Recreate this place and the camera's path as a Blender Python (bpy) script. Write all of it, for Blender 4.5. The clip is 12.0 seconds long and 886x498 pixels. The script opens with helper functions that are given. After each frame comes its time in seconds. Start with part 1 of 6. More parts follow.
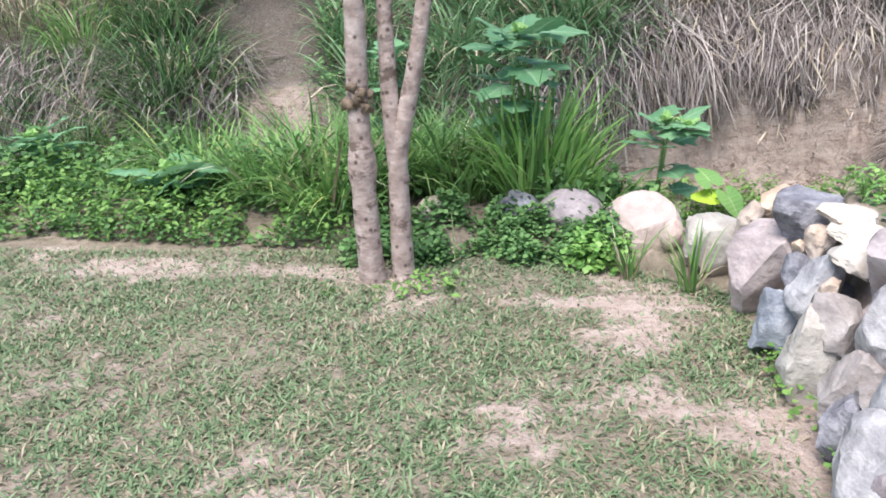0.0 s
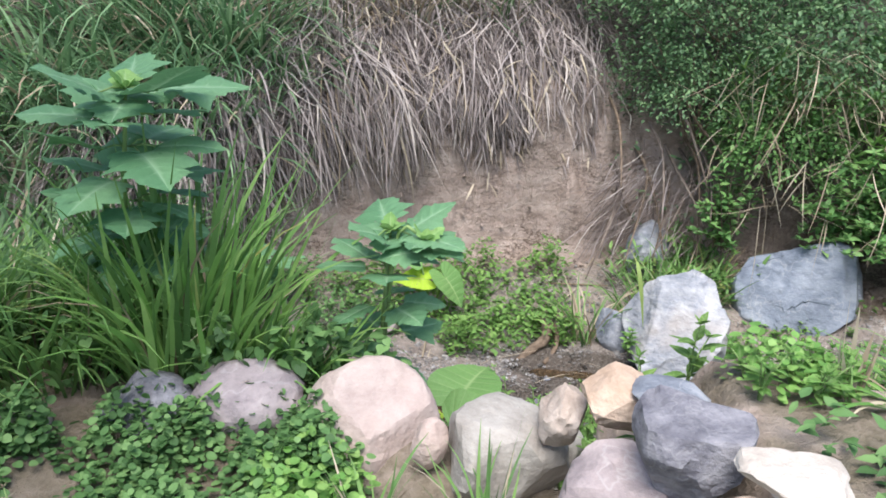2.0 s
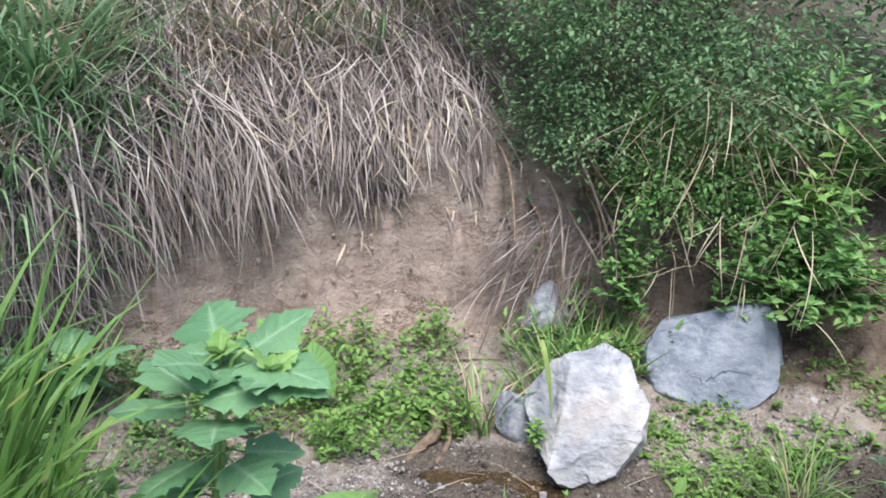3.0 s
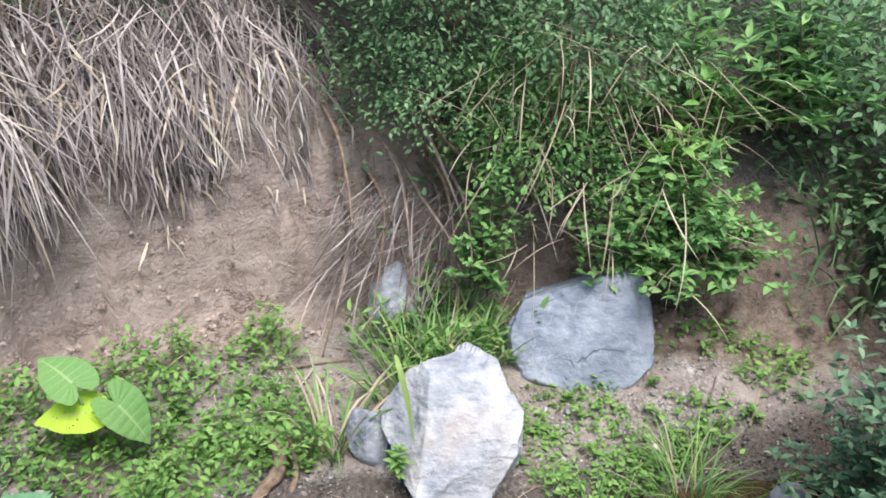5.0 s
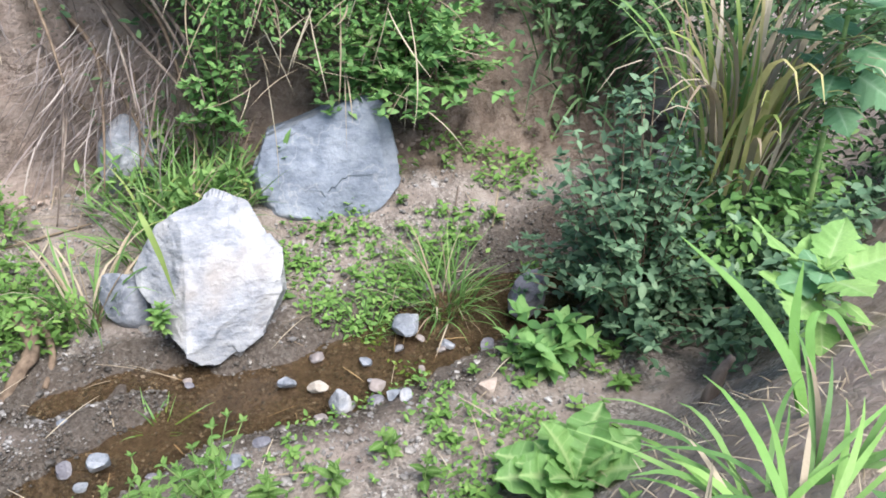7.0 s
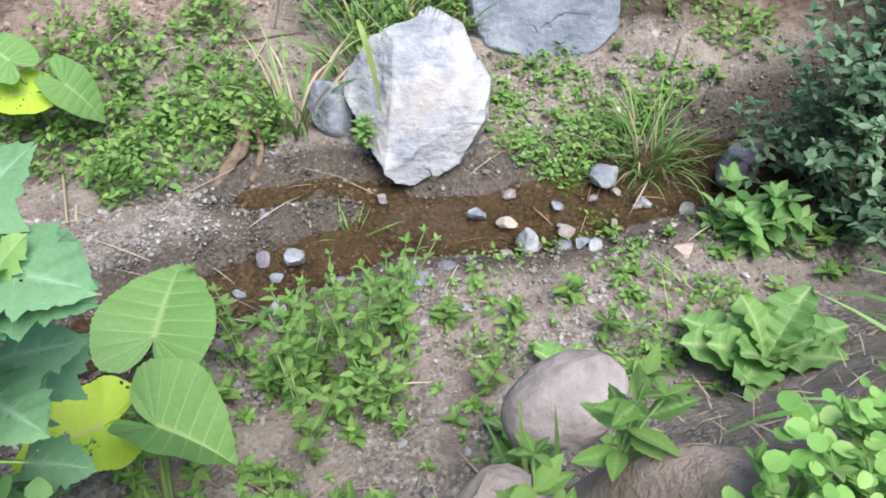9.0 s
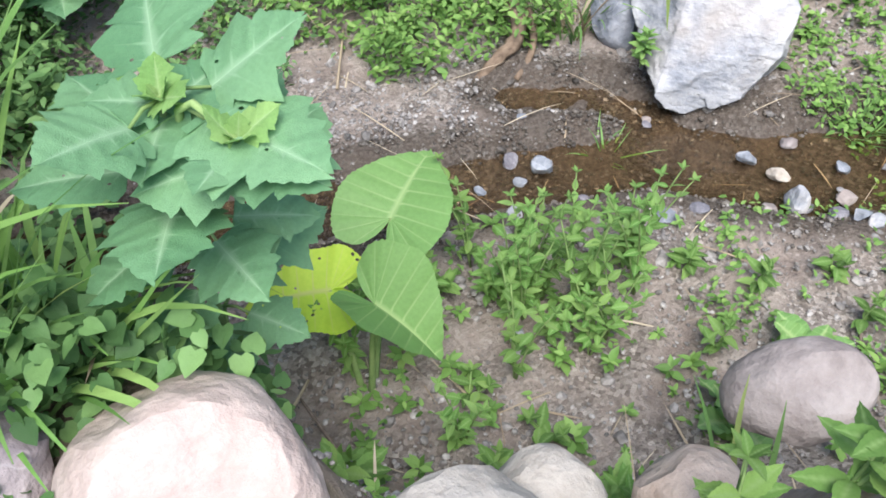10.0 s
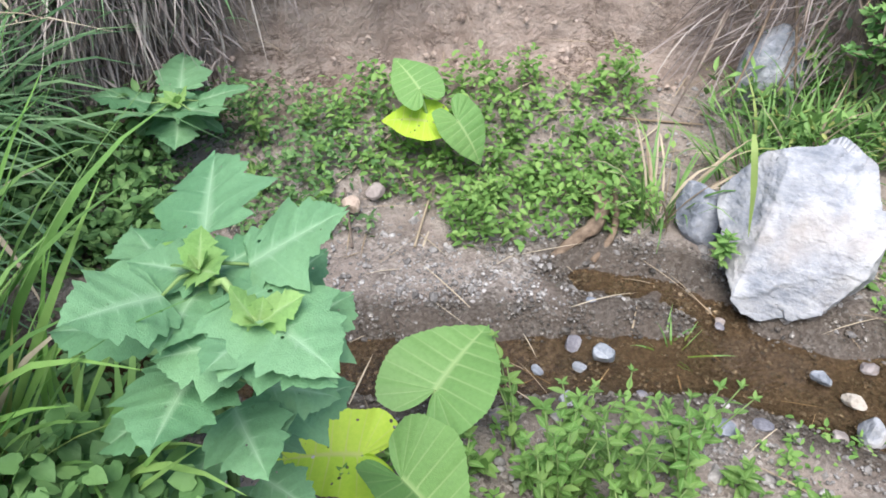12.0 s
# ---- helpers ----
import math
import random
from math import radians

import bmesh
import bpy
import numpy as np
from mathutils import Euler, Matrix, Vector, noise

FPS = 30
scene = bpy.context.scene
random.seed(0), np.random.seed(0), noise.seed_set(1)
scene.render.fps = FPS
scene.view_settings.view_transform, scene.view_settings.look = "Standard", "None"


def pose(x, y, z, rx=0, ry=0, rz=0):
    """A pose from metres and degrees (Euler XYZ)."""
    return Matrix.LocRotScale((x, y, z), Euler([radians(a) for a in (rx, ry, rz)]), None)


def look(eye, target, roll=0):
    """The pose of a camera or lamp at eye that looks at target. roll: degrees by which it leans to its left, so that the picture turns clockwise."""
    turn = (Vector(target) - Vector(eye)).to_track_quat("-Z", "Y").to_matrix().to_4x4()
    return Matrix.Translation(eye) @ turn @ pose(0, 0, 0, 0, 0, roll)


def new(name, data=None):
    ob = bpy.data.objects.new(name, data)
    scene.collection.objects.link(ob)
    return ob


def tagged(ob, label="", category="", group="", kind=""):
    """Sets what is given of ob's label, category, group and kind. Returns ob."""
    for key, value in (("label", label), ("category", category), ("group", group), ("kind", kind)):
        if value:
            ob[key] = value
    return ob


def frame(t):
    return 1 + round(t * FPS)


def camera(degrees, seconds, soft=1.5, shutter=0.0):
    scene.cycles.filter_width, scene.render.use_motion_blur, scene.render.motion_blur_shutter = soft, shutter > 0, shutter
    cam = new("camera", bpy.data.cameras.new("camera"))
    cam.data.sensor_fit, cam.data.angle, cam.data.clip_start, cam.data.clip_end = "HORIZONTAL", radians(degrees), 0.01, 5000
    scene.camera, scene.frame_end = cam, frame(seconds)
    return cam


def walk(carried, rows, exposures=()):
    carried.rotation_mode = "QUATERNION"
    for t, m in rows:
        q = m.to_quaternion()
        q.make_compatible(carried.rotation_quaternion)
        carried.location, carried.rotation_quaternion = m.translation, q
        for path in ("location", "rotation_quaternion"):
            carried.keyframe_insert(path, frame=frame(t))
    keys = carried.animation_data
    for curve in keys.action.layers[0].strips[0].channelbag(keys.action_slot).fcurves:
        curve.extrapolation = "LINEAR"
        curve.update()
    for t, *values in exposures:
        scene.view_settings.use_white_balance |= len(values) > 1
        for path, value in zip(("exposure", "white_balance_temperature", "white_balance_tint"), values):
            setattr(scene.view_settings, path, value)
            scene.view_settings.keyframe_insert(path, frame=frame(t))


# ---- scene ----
cam = camera(55.4, 12.0, 1.7)
PATH = [
    (0, (0.316, 0.116, 1.574), (0.166, 1.994, 0.903), -1.1),
    (0.2, (0.266, 0.333, 1.532), (0.299, 2.166, 0.733), -0.6),
    (0.5, (0.212, 0.659, 1.554), (0.372, 2.485, 0.754), -0.2),
    (1, (0.277, 1.207, 1.57), (0.503, 3.05, 0.827), 0.7),
    (1.5, (0.349, 1.74, 1.553), (0.833, 3.548, 0.847), 2.0),
    (2, (0.455, 2.229, 1.562), (1.082, 4.008, 0.895), 1.6),
    (2.5, (0.623, 2.636, 1.551), (1.296, 4.413, 0.926), 1.5),
    (3, (0.795, 3.034, 1.498), (1.696, 4.722, 0.915), 2.5),
    (3.2, (0.831, 3.195, 1.48), (1.816, 4.836, 0.901), 1.7),
    (4.8, (1.23, 3.7, 1.601), (2.367, 5.166, 0.853), 1.0),
    (5, (1.231, 3.69, 1.613), (2.411, 5.116, 0.854), 1.3),
    (5.5, (1.22, 3.675, 1.622), (2.538, 4.923, 0.782), 1.9),
    (6, (1.219, 3.667, 1.626), (2.654, 4.744, 0.743), 1.9),
    (6.5, (1.218, 3.663, 1.624), (2.683, 4.618, 0.654), 1.8),
    (6.7, (1.222, 3.666, 1.623), (2.677, 4.576, 0.598), 1.9),
    (8.3, (1.194, 3.709, 1.517), (2.592, 4.504, 0.328), 3.2),
    (8.5, (1.188, 3.716, 1.506), (2.534, 4.561, 0.292), 3.2),
    (9, (1.168, 3.782, 1.491), (2.206, 4.81, 0.125), 2.6),
    (9.5, (1.225, 3.826, 1.46), (1.922, 4.997, -0.004), 0.5),
    (10, (1.233, 3.86, 1.446), (1.71, 5.062, -0.081), -2.1),
    (10.5, (1.199, 3.924, 1.444), (1.655, 5.138, -0.079), -1.3),
    (11, (1.296, 3.933, 1.451), (1.71, 5.144, -0.086), -1.2),
    (11.5, (1.357, 3.901, 1.48), (1.729, 5.255, 0.056), 0.7),
    (12, (1.366, 3.896, 1.515), (1.711, 5.385, 0.225), 0.3),
]
walk(cam, [(t, look(eye, target, roll)) for t, eye, target, roll in PATH],
     [(0, 1.42), (0.8, 1.4), (1.5, 1.22), (2.2, 1.18), (3, 1.28), (5.5, 1.38), (6.5, 1.45), (9, 1.34), (10, 1.4), (12, 1.38)])

# ---- daylight under a bright, hazy sky ----
world = bpy.data.worlds.new("sky")
scene.world = world
world.use_nodes = True
sky_nodes = world.node_tree.nodes
sky = sky_nodes.new("ShaderNodeTexSky")
sky.sky_type, sky.sun_disc = "NISHITA", False
sky.sun_elevation, sky.sun_rotation = radians(64), radians(203)
sky.air_density, sky.dust_density, sky.ozone_density = 1.0, 2.0, 1.5
world.node_tree.links.new(sky.outputs["Color"], sky_nodes["Background"].inputs["Color"])
sky_nodes["Background"].inputs["Strength"].default_value = 0.105
sun = new("sun", bpy.data.lights.new("sun", "SUN"))
sun.data.energy, sun.data.angle, sun.data.color = 2.35, radians(40), (1.0, 0.97, 0.94)
sun.matrix_world = look((-1.9, -4.5, 10.0), (0, 0, 0))

# ---- materials ----
def material(name, build, rough=0.7, spec=0.3):
    """build(m) returns the colour and height sockets; m has short ways to add nodes."""
    mat = bpy.data.materials.new(name)
    mat.use_nodes = True
    tree = mat.node_tree
    m = Nodes(tree)
    colour, height, depth = build(m)
    bsdf = tree.nodes["Principled BSDF"]
    tree.links.new(colour, bsdf.inputs["Base Color"])
    bsdf.inputs["Roughness"].default_value = rough
    bsdf.inputs["Specular IOR Level"].default_value = spec
    if height:
        bump = tree.nodes.new("ShaderNodeBump")
        bump.inputs["Distance"].default_value = depth
        bump.inputs["Strength"].default_value = 1.0
        tree.links.new(height, bump.inputs["Height"])
        tree.links.new(bump.outputs["Normal"], bsdf.inputs["Normal"])
    return mat


class Nodes:
    def __init__(self, tree):
        self.tree = tree
        self.coords = tree.nodes.new("ShaderNodeTexCoord").outputs["Object"]

    def noise(self, scale, detail=4, rough=0.55, stretch=None):
        n = self.tree.nodes.new("ShaderNodeTexNoise")
        n.inputs["Scale"].default_value, n.inputs["Detail"].default_value, n.inputs["Roughness"].default_value = scale, detail, rough
        src = self.coords
        if stretch:
            mp = self.tree.nodes.new("ShaderNodeMapping")
            mp.inputs["Scale"].default_value = stretch
            self.tree.links.new(src, mp.inputs["Vector"])
            src = mp.outputs["Vector"]
        self.tree.links.new(src, n.inputs["Vector"])
        return n.outputs["Fac"]

    def cells(self, scale, feature="F1", out="Distance"):
        n = self.tree.nodes.new("ShaderNodeTexVoronoi")
        n.feature = feature
        n.inputs["Scale"].default_value = scale
        self.tree.links.new(self.coords, n.inputs["Vector"])
        return n.outputs[out]

    def ramp(self, fac, stops):
        r = self.tree.nodes.new("ShaderNodeValToRGB")
        while len(r.color_ramp.elements) < len(stops):
            r.color_ramp.elements.new(0.5)
        for e, (p, c) in zip(r.color_ramp.elements, stops):
            e.position, e.color = p, (*c, 1) if len(c) == 3 else c
        self.tree.links.new(fac, r.inputs["Fac"])
        return r.outputs["Color"]

    def fade(self, fac, lo, hi):
        r = self.tree.nodes.new("ShaderNodeMapRange")
        r.inputs["From Min"].default_value, r.inputs["From Max"].default_value = lo, hi
        self.tree.links.new(fac, r.inputs["Value"])
        return r.outputs["Result"]

    def mix(self, fac, a, b, mode="MIX"):
        x = self.tree.nodes.new("ShaderNodeMix")
        x.data_type, x.blend_type = "RGBA", mode
        for sock, v in ((x.inputs["Factor"], fac), (x.inputs["A"], a), (x.inputs["B"], b)):
            if isinstance(v, bpy.types.NodeSocket):
                self.tree.links.new(v, sock)
            elif isinstance(v, tuple):
                sock.default_value = (*v, 1)
            else:
                sock.default_value = v
        return x.outputs["Result"]

    def maths(self, op, a, b=0.0):
        x = self.tree.nodes.new("ShaderNodeMath")
        x.operation = op
        for sock, v in zip(x.inputs, (a, b)):
            if isinstance(v, bpy.types.NodeSocket):
                self.tree.links.new(v, sock)
            else:
                sock.default_value = v
        return x.outputs["Value"]

    def attribute(self, name):
        a = self.tree.nodes.new("ShaderNodeAttribute")
        a.attribute_name = name
        return a.outputs

    def by_object(self):
        return self.tree.nodes.new("ShaderNodeObjectInfo").outputs["Random"]

    def by_island(self):
        return self.tree.nodes.new("ShaderNodeNewGeometry").outputs["Random Per Island"]


def stone_material(name, dark, base, light, veins=0.0, scale=1.0, stain=None, flakes=0.0):
    def build(m):
        big = m.noise(4 * scale, 7, 0.62)
        c = m.ramp(big, [(0.34, dark), (0.5, base), (0.66, light)])
        fine = m.noise(60 * scale, 5, 0.7)
        streak = m.noise(9 * scale, 6, 0.7, (1.0, 0.6, 2.4))
        c = m.mix(m.fade(streak, 0.42, 0.7), c, m.mix(0.55, c, light))
        c = m.mix(m.fade(streak, 0.46, 0.3), c, m.mix(0.5, c, dark))
        c = m.mix(0.07, c, m.ramp(fine, [(0.3, (0.25, 0.25, 0.25)), (0.7, (0.8, 0.8, 0.8))]), "OVERLAY")
        if stain:
            c = m.mix(m.maths("MULTIPLY", m.fade(m.noise(2.6 * scale, 5), 0.5, 0.7), 0.8), c, stain)
        if veins:
            line = m.noise(3.2 * scale, 4, 0.55)
            thin = m.fade(m.maths("ABSOLUTE", m.maths("SUBTRACT", line, 0.5)), 0.012, 0.0)
            c = m.mix(m.maths("MULTIPLY", thin, veins), c, (0.62, 0.62, 0.62))
        flake = m.maths("ADD", m.fade(m.noise(3.2 * scale, 3, 0.45), 0.44, 0.56), m.fade(m.noise(7 * scale, 4, 0.5, (1, 1, 1.7)), 0.46, 0.56))
        shift = m.ramp(m.by_object(), [(0.0, (0.82, 0.82, 0.84)), (0.5, (1, 1, 1)), (1.0, (1.12, 1.08, 1.04))])
        c = m.mix(1.0, c, shift, "MULTIPLY")
        pits = m.maths("MULTIPLY", m.cells(7 * scale), 0.3)
        h = m.maths("ADD", m.maths("ADD", big, pits), m.maths("ADD", m.maths("MULTIPLY", m.noise(18 * scale, 5, 0.6), 0.45), m.maths("MULTIPLY", fine, 0.06)))
        return c, m.maths("ADD", h, m.maths("MULTIPLY", flake, flakes)), 0.024
    return material(name, build, 0.75, 0.35)


MAUVE = stone_material("mauve_stone", (0.19, 0.165, 0.175), (0.32, 0.275, 0.285), (0.46, 0.40, 0.40), 0.2)
BLUE = stone_material("blue_grey_stone", (0.12, 0.14, 0.17), (0.22, 0.245, 0.29), (0.40, 0.42, 0.46), 0.3, 1.3)
DARK = stone_material("dark_slate_stone", (0.08, 0.08, 0.10), (0.15, 0.15, 0.18), (0.31, 0.31, 0.34), 0.12, 1.4, flakes=0.08)
TAN = stone_material("tan_stone", (0.30, 0.235, 0.195), (0.43, 0.352, 0.30), (0.55, 0.47, 0.415))
ORANGE = stone_material("orange_sandstone", (0.33, 0.24, 0.175), (0.45, 0.342, 0.268), (0.55, 0.445, 0.37))
CREAM = stone_material("cream_stone", (0.36, 0.32, 0.285), (0.48, 0.44, 0.40), (0.60, 0.57, 0.54), stain=(0.40, 0.325, 0.26))
PINK = stone_material("pink_granite", (0.32, 0.25, 0.23), (0.43, 0.35, 0.325), (0.53, 0.455, 0.425), stain=(0.33, 0.25, 0.22))
PALE = stone_material("pale_grey_stone", (0.17, 0.19, 0.225), (0.31, 0.325, 0.36), (0.52, 0.52, 0.53), 0.15, 1.1, stain=(0.27, 0.235, 0.21), flakes=0.13)
SLATE = stone_material("veined_blue_stone", (0.16, 0.19, 0.24), (0.25, 0.29, 0.35), (0.42, 0.46, 0.52), 0.3, 1.0, flakes=0.07)
SAND = stone_material("sandy_grey_stone", (0.28, 0.25, 0.22), (0.41, 0.38, 0.34), (0.54, 0.51, 0.47))
STEEL = stone_material("steel_grey_stone", (0.15, 0.15, 0.165), (0.255, 0.255, 0.275), (0.40, 0.395, 0.41), 0.2, 1.2)
GREY = stone_material("grey_brown_stone", (0.18, 0.155, 0.15), (0.29, 0.255, 0.245), (0.41, 0.375, 0.36))


def ground_colours(m):
    zone = m.tree.nodes.new("ShaderNodeSeparateColor")
    m.tree.links.new(m.attribute("zone")["Color"], zone.inputs["Color"])
    coarse, mid, fine = m.noise(1.3, 5), m.noise(9, 6, 0.65), m.noise(55, 6, 0.7)
    dust = m.ramp(mid, [(0.25, (0.36, 0.27, 0.22)), (0.5, (0.50, 0.39, 0.34)), (0.75, (0.62, 0.51, 0.46))])
    turf = m.ramp(mid, [(0.25, (0.15, 0.125, 0.09)), (0.5, (0.27, 0.225, 0.17)), (0.75, (0.40, 0.33, 0.27))])
    lawn = m.mix(m.fade(m.maths("ADD", zone.outputs["Red"], m.maths("MULTIPLY", m.maths("SUBTRACT", m.noise(14, 4), 0.5), 1.5)), 0.2, 0.95), turf, dust)
    mud = m.ramp(mid, [(0.25, (0.185, 0.148, 0.13)), (0.5, (0.335, 0.282, 0.25)), (0.75, (0.50, 0.44, 0.40))])
    chips = m.ramp(m.cells(75, "F1", "Color"), [(0.2, (0.16, 0.137, 0.123)), (0.6, (0.32, 0.283, 0.256)), (0.95, (0.53, 0.485, 0.45))])
    mud = m.mix(m.fade(m.noise(4, 4), 0.4, 0.6), mud, chips)
    # real damp along the brook, plus shade painted into the upper bank's soil
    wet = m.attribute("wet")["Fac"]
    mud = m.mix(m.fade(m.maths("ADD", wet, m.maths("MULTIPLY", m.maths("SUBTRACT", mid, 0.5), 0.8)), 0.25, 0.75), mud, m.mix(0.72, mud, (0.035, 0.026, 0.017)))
    clay = m.ramp(m.noise(5, 7, 0.62, (1, 1, 2.5)), [(0.25, (0.22, 0.168, 0.14)), (0.5, (0.37, 0.296, 0.255)), (0.78, (0.49, 0.41, 0.36))])
    clay = m.mix(m.fade(m.noise(16, 5, 0.7, (1, 1, 0.35)), 0.58, 0.72), clay, m.mix(0.55, clay, (0.09, 0.06, 0.045)))
    where = m.tree.nodes.new("ShaderNodeSeparateXYZ")
    m.tree.links.new(m.coords, where.inputs["Vector"])
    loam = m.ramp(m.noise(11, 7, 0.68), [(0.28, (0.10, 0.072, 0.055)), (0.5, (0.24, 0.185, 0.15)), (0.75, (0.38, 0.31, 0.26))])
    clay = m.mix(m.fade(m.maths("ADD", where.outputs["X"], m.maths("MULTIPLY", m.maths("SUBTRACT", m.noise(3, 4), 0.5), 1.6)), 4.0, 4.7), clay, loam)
    crack = m.maths("ABSOLUTE", m.maths("SUBTRACT", m.noise(4.5, 6, 0.65, (0.7, 1, 2.2)), 0.5))
    clay = m.mix(m.maths("MULTIPLY", m.fade(crack, 0.03, 0.0), m.fade(m.noise(2.5, 3), 0.42, 0.58)), clay, (0.10, 0.07, 0.052))
    edge = m.maths("MULTIPLY", m.maths("SUBTRACT", m.noise(7, 5), 0.5), 1.2)
    c = m.mix(m.fade(m.maths("ADD", zone.outputs["Green"], edge), 0.3, 0.7), lawn, mud)
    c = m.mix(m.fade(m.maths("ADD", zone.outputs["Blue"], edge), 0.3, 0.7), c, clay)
    c = m.mix(m.fade(fine, 0.45, 0.75), c, m.mix(0.25, c, (0.55, 0.48, 0.43)))
    c = m.mix(m.fade(coarse, 0.5, 0.75), c, m.mix(0.2, c, (0.08, 0.06, 0.04)))
    sward = m.ramp(m.noise(30, 6, 0.7), [(0.3, (0.07, 0.11, 0.045)), (0.5, (0.13, 0.19, 0.075)), (0.72, (0.26, 0.27, 0.13))])
    c = m.mix(m.maths("MULTIPLY", m.attribute("meadow")["Fac"], m.fade(m.noise(2.2, 5), 0.25, 0.5)), c, sward)
    h = m.maths("ADD", m.maths("MULTIPLY", mid, 1.0), m.maths("MULTIPLY", fine, 0.4))
    return c, h, 0.055


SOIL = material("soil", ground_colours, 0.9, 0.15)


def plain(name, stops, scale=12, bump=0.004, rough=0.8, spec=0.25, stretch=None, island=False, tone=0.25):
    def build(m):
        n = m.noise(scale, 5, 0.6, stretch)
        c = m.ramp(n, stops)
        r = m.by_island() if island else m.by_object()
        c = m.mix(1.0, c, m.ramp(r, [(0.0, (1 - tone,) * 3), (1.0, (1 + tone,) * 3)]), "MULTIPLY")
        return c, n, bump
    return material(name, build, rough, spec)


def leaf_material(name, stops, rough=0.5, spec=0.3, sheerness=0.3, veins=None, holes=0.0):
    """Leaves: a colour for each, light that comes through, and paler veins where the mesh marks them."""
    def build(m):
        c = m.ramp(m.maths("FRACT", m.maths("ADD", m.by_island(), m.by_object())), stops)
        c = m.mix(0.3, c, m.ramp(m.noise(22, 3), [(0.3, (0.38, 0.38, 0.38)), (0.7, (0.62, 0.62, 0.62))]), "OVERLAY")
        if veins:
            c = m.mix(m.fade(m.attribute("vein")["Fac"], 0.35, 1.0), c, veins)
        return c, m.noise(80, 2), 0.002
    mat = material(name, build, rough, spec)
    tree = mat.node_tree
    bsdf = tree.nodes["Principled BSDF"]
    out = tree.nodes["Material Output"]
    sheer, both = tree.nodes.new("ShaderNodeBsdfTranslucent"), tree.nodes.new("ShaderNodeMixShader")
    tree.links.new(bsdf.inputs["Base Color"].links[0].from_socket, sheer.inputs["Color"])
    both.inputs["Fac"].default_value = sheerness
    tree.links.new(bsdf.outputs["BSDF"], both.inputs[1])
    tree.links.new(sheer.outputs["BSDF"], both.inputs[2])
    last = both.outputs["Shader"]
    if holes:
        m = Nodes(tree)
        gap = m.maths("LESS_THAN", m.cells(8.0), m.maths("MULTIPLY", m.fade(m.noise(3.5, 2), 0.42, 0.62), holes))
        clear, bitten = tree.nodes.new("ShaderNodeBsdfTransparent"), tree.nodes.new("ShaderNodeMixShader")
        tree.links.new(gap, bitten.inputs["Fac"])
        tree.links.new(last, bitten.inputs[1])
        tree.links.new(clear.outputs["BSDF"], bitten.inputs[2])
        last = bitten.outputs["Shader"]
    tree.links.new(last, out.inputs["Surface"])
    return mat


LAWN = leaf_material("lawn_blades", [(0.0, (0.10, 0.165, 0.08)), (0.5, (0.165, 0.245, 0.125)), (1.0, (0.28, 0.36, 0.21))], 0.6, 0.2)
STRAW = leaf_material("dry_straw", [(0.0, (0.26, 0.20, 0.14)), (0.5, (0.40, 0.33, 0.24)), (1.0, (0.54, 0.47, 0.36))], 0.8, 0.15, 0.15)
THATCH = leaf_material("lawn_thatch", [(0.0, (0.20, 0.165, 0.11)), (0.5, (0.30, 0.255, 0.18)), (1.0, (0.42, 0.37, 0.28))], 0.8, 0.15, 0.15)
HAY = leaf_material("grey_dry_grass", [(0.0, (0.09, 0.073, 0.067)), (0.45, (0.25, 0.213, 0.203)), (0.8, (0.41, 0.36, 0.345)), (1.0, (0.56, 0.50, 0.45))], 0.8, 0.15, 0.12)
GRASS = leaf_material("grass_blades", [(0.0, (0.09, 0.19, 0.06)), (0.5, (0.16, 0.31, 0.09)), (0.93, (0.26, 0.43, 0.14)), (1.0, (0.42, 0.44, 0.15))], 0.5, 0.3)
GRASS_DARK = leaf_material("dark_grass_blades", [(0.0, (0.045, 0.10, 0.04)), (0.6, (0.09, 0.18, 0.075)), (1.0, (0.19, 0.31, 0.14))], 0.45, 0.4)
GRASS_COOL = leaf_material("cool_green_blades", [(0.0, (0.075, 0.16, 0.075)), (0.6, (0.15, 0.28, 0.13)), (1.0, (0.28, 0.43, 0.23))], 0.45, 0.4)
GRASS_YELLOW = leaf_material("yellowing_blades", [(0.0, (0.20, 0.32, 0.09)), (0.5, (0.38, 0.44, 0.14)), (1.0, (0.58, 0.50, 0.25))], 0.55, 0.3)
CLOVER = leaf_material("clover_leaves", [(0.0, (0.065, 0.14, 0.05)), (0.5, (0.12, 0.245, 0.085)), (1.0, (0.22, 0.38, 0.14))], 0.55, 0.25)
WEED = leaf_material("weed_leaves", [(0.0, (0.10, 0.20, 0.05)), (0.5, (0.16, 0.31, 0.08)), (1.0, (0.26, 0.42, 0.12))], 0.55, 0.25, 0.3, (0.26, 0.41, 0.15))
LIME = leaf_material("lime_leaves", [(0.0, (0.15, 0.33, 0.08)), (0.5, (0.22, 0.42, 0.11)), (1.0, (0.32, 0.51, 0.16))], 0.5, 0.3, 0.35, (0.32, 0.52, 0.19))
SHRUB = leaf_material("dark_shrub_leaves", [(0.0, (0.06, 0.125, 0.06)), (0.6, (0.125, 0.235, 0.105)), (1.0, (0.23, 0.36, 0.17))], 0.5, 0.35)
NETTLE = leaf_material("shrub_leaves", [(0.0, (0.10, 0.23, 0.075)), (0.6, (0.175, 0.345, 0.11)), (1.0, (0.28, 0.46, 0.16))], 0.5, 0.3)
MINT = leaf_material("blue_green_leaves", [(0.0, (0.07, 0.14, 0.08)), (0.6, (0.13, 0.235, 0.135)), (1.0, (0.24, 0.36, 0.215))], 0.55, 0.3)
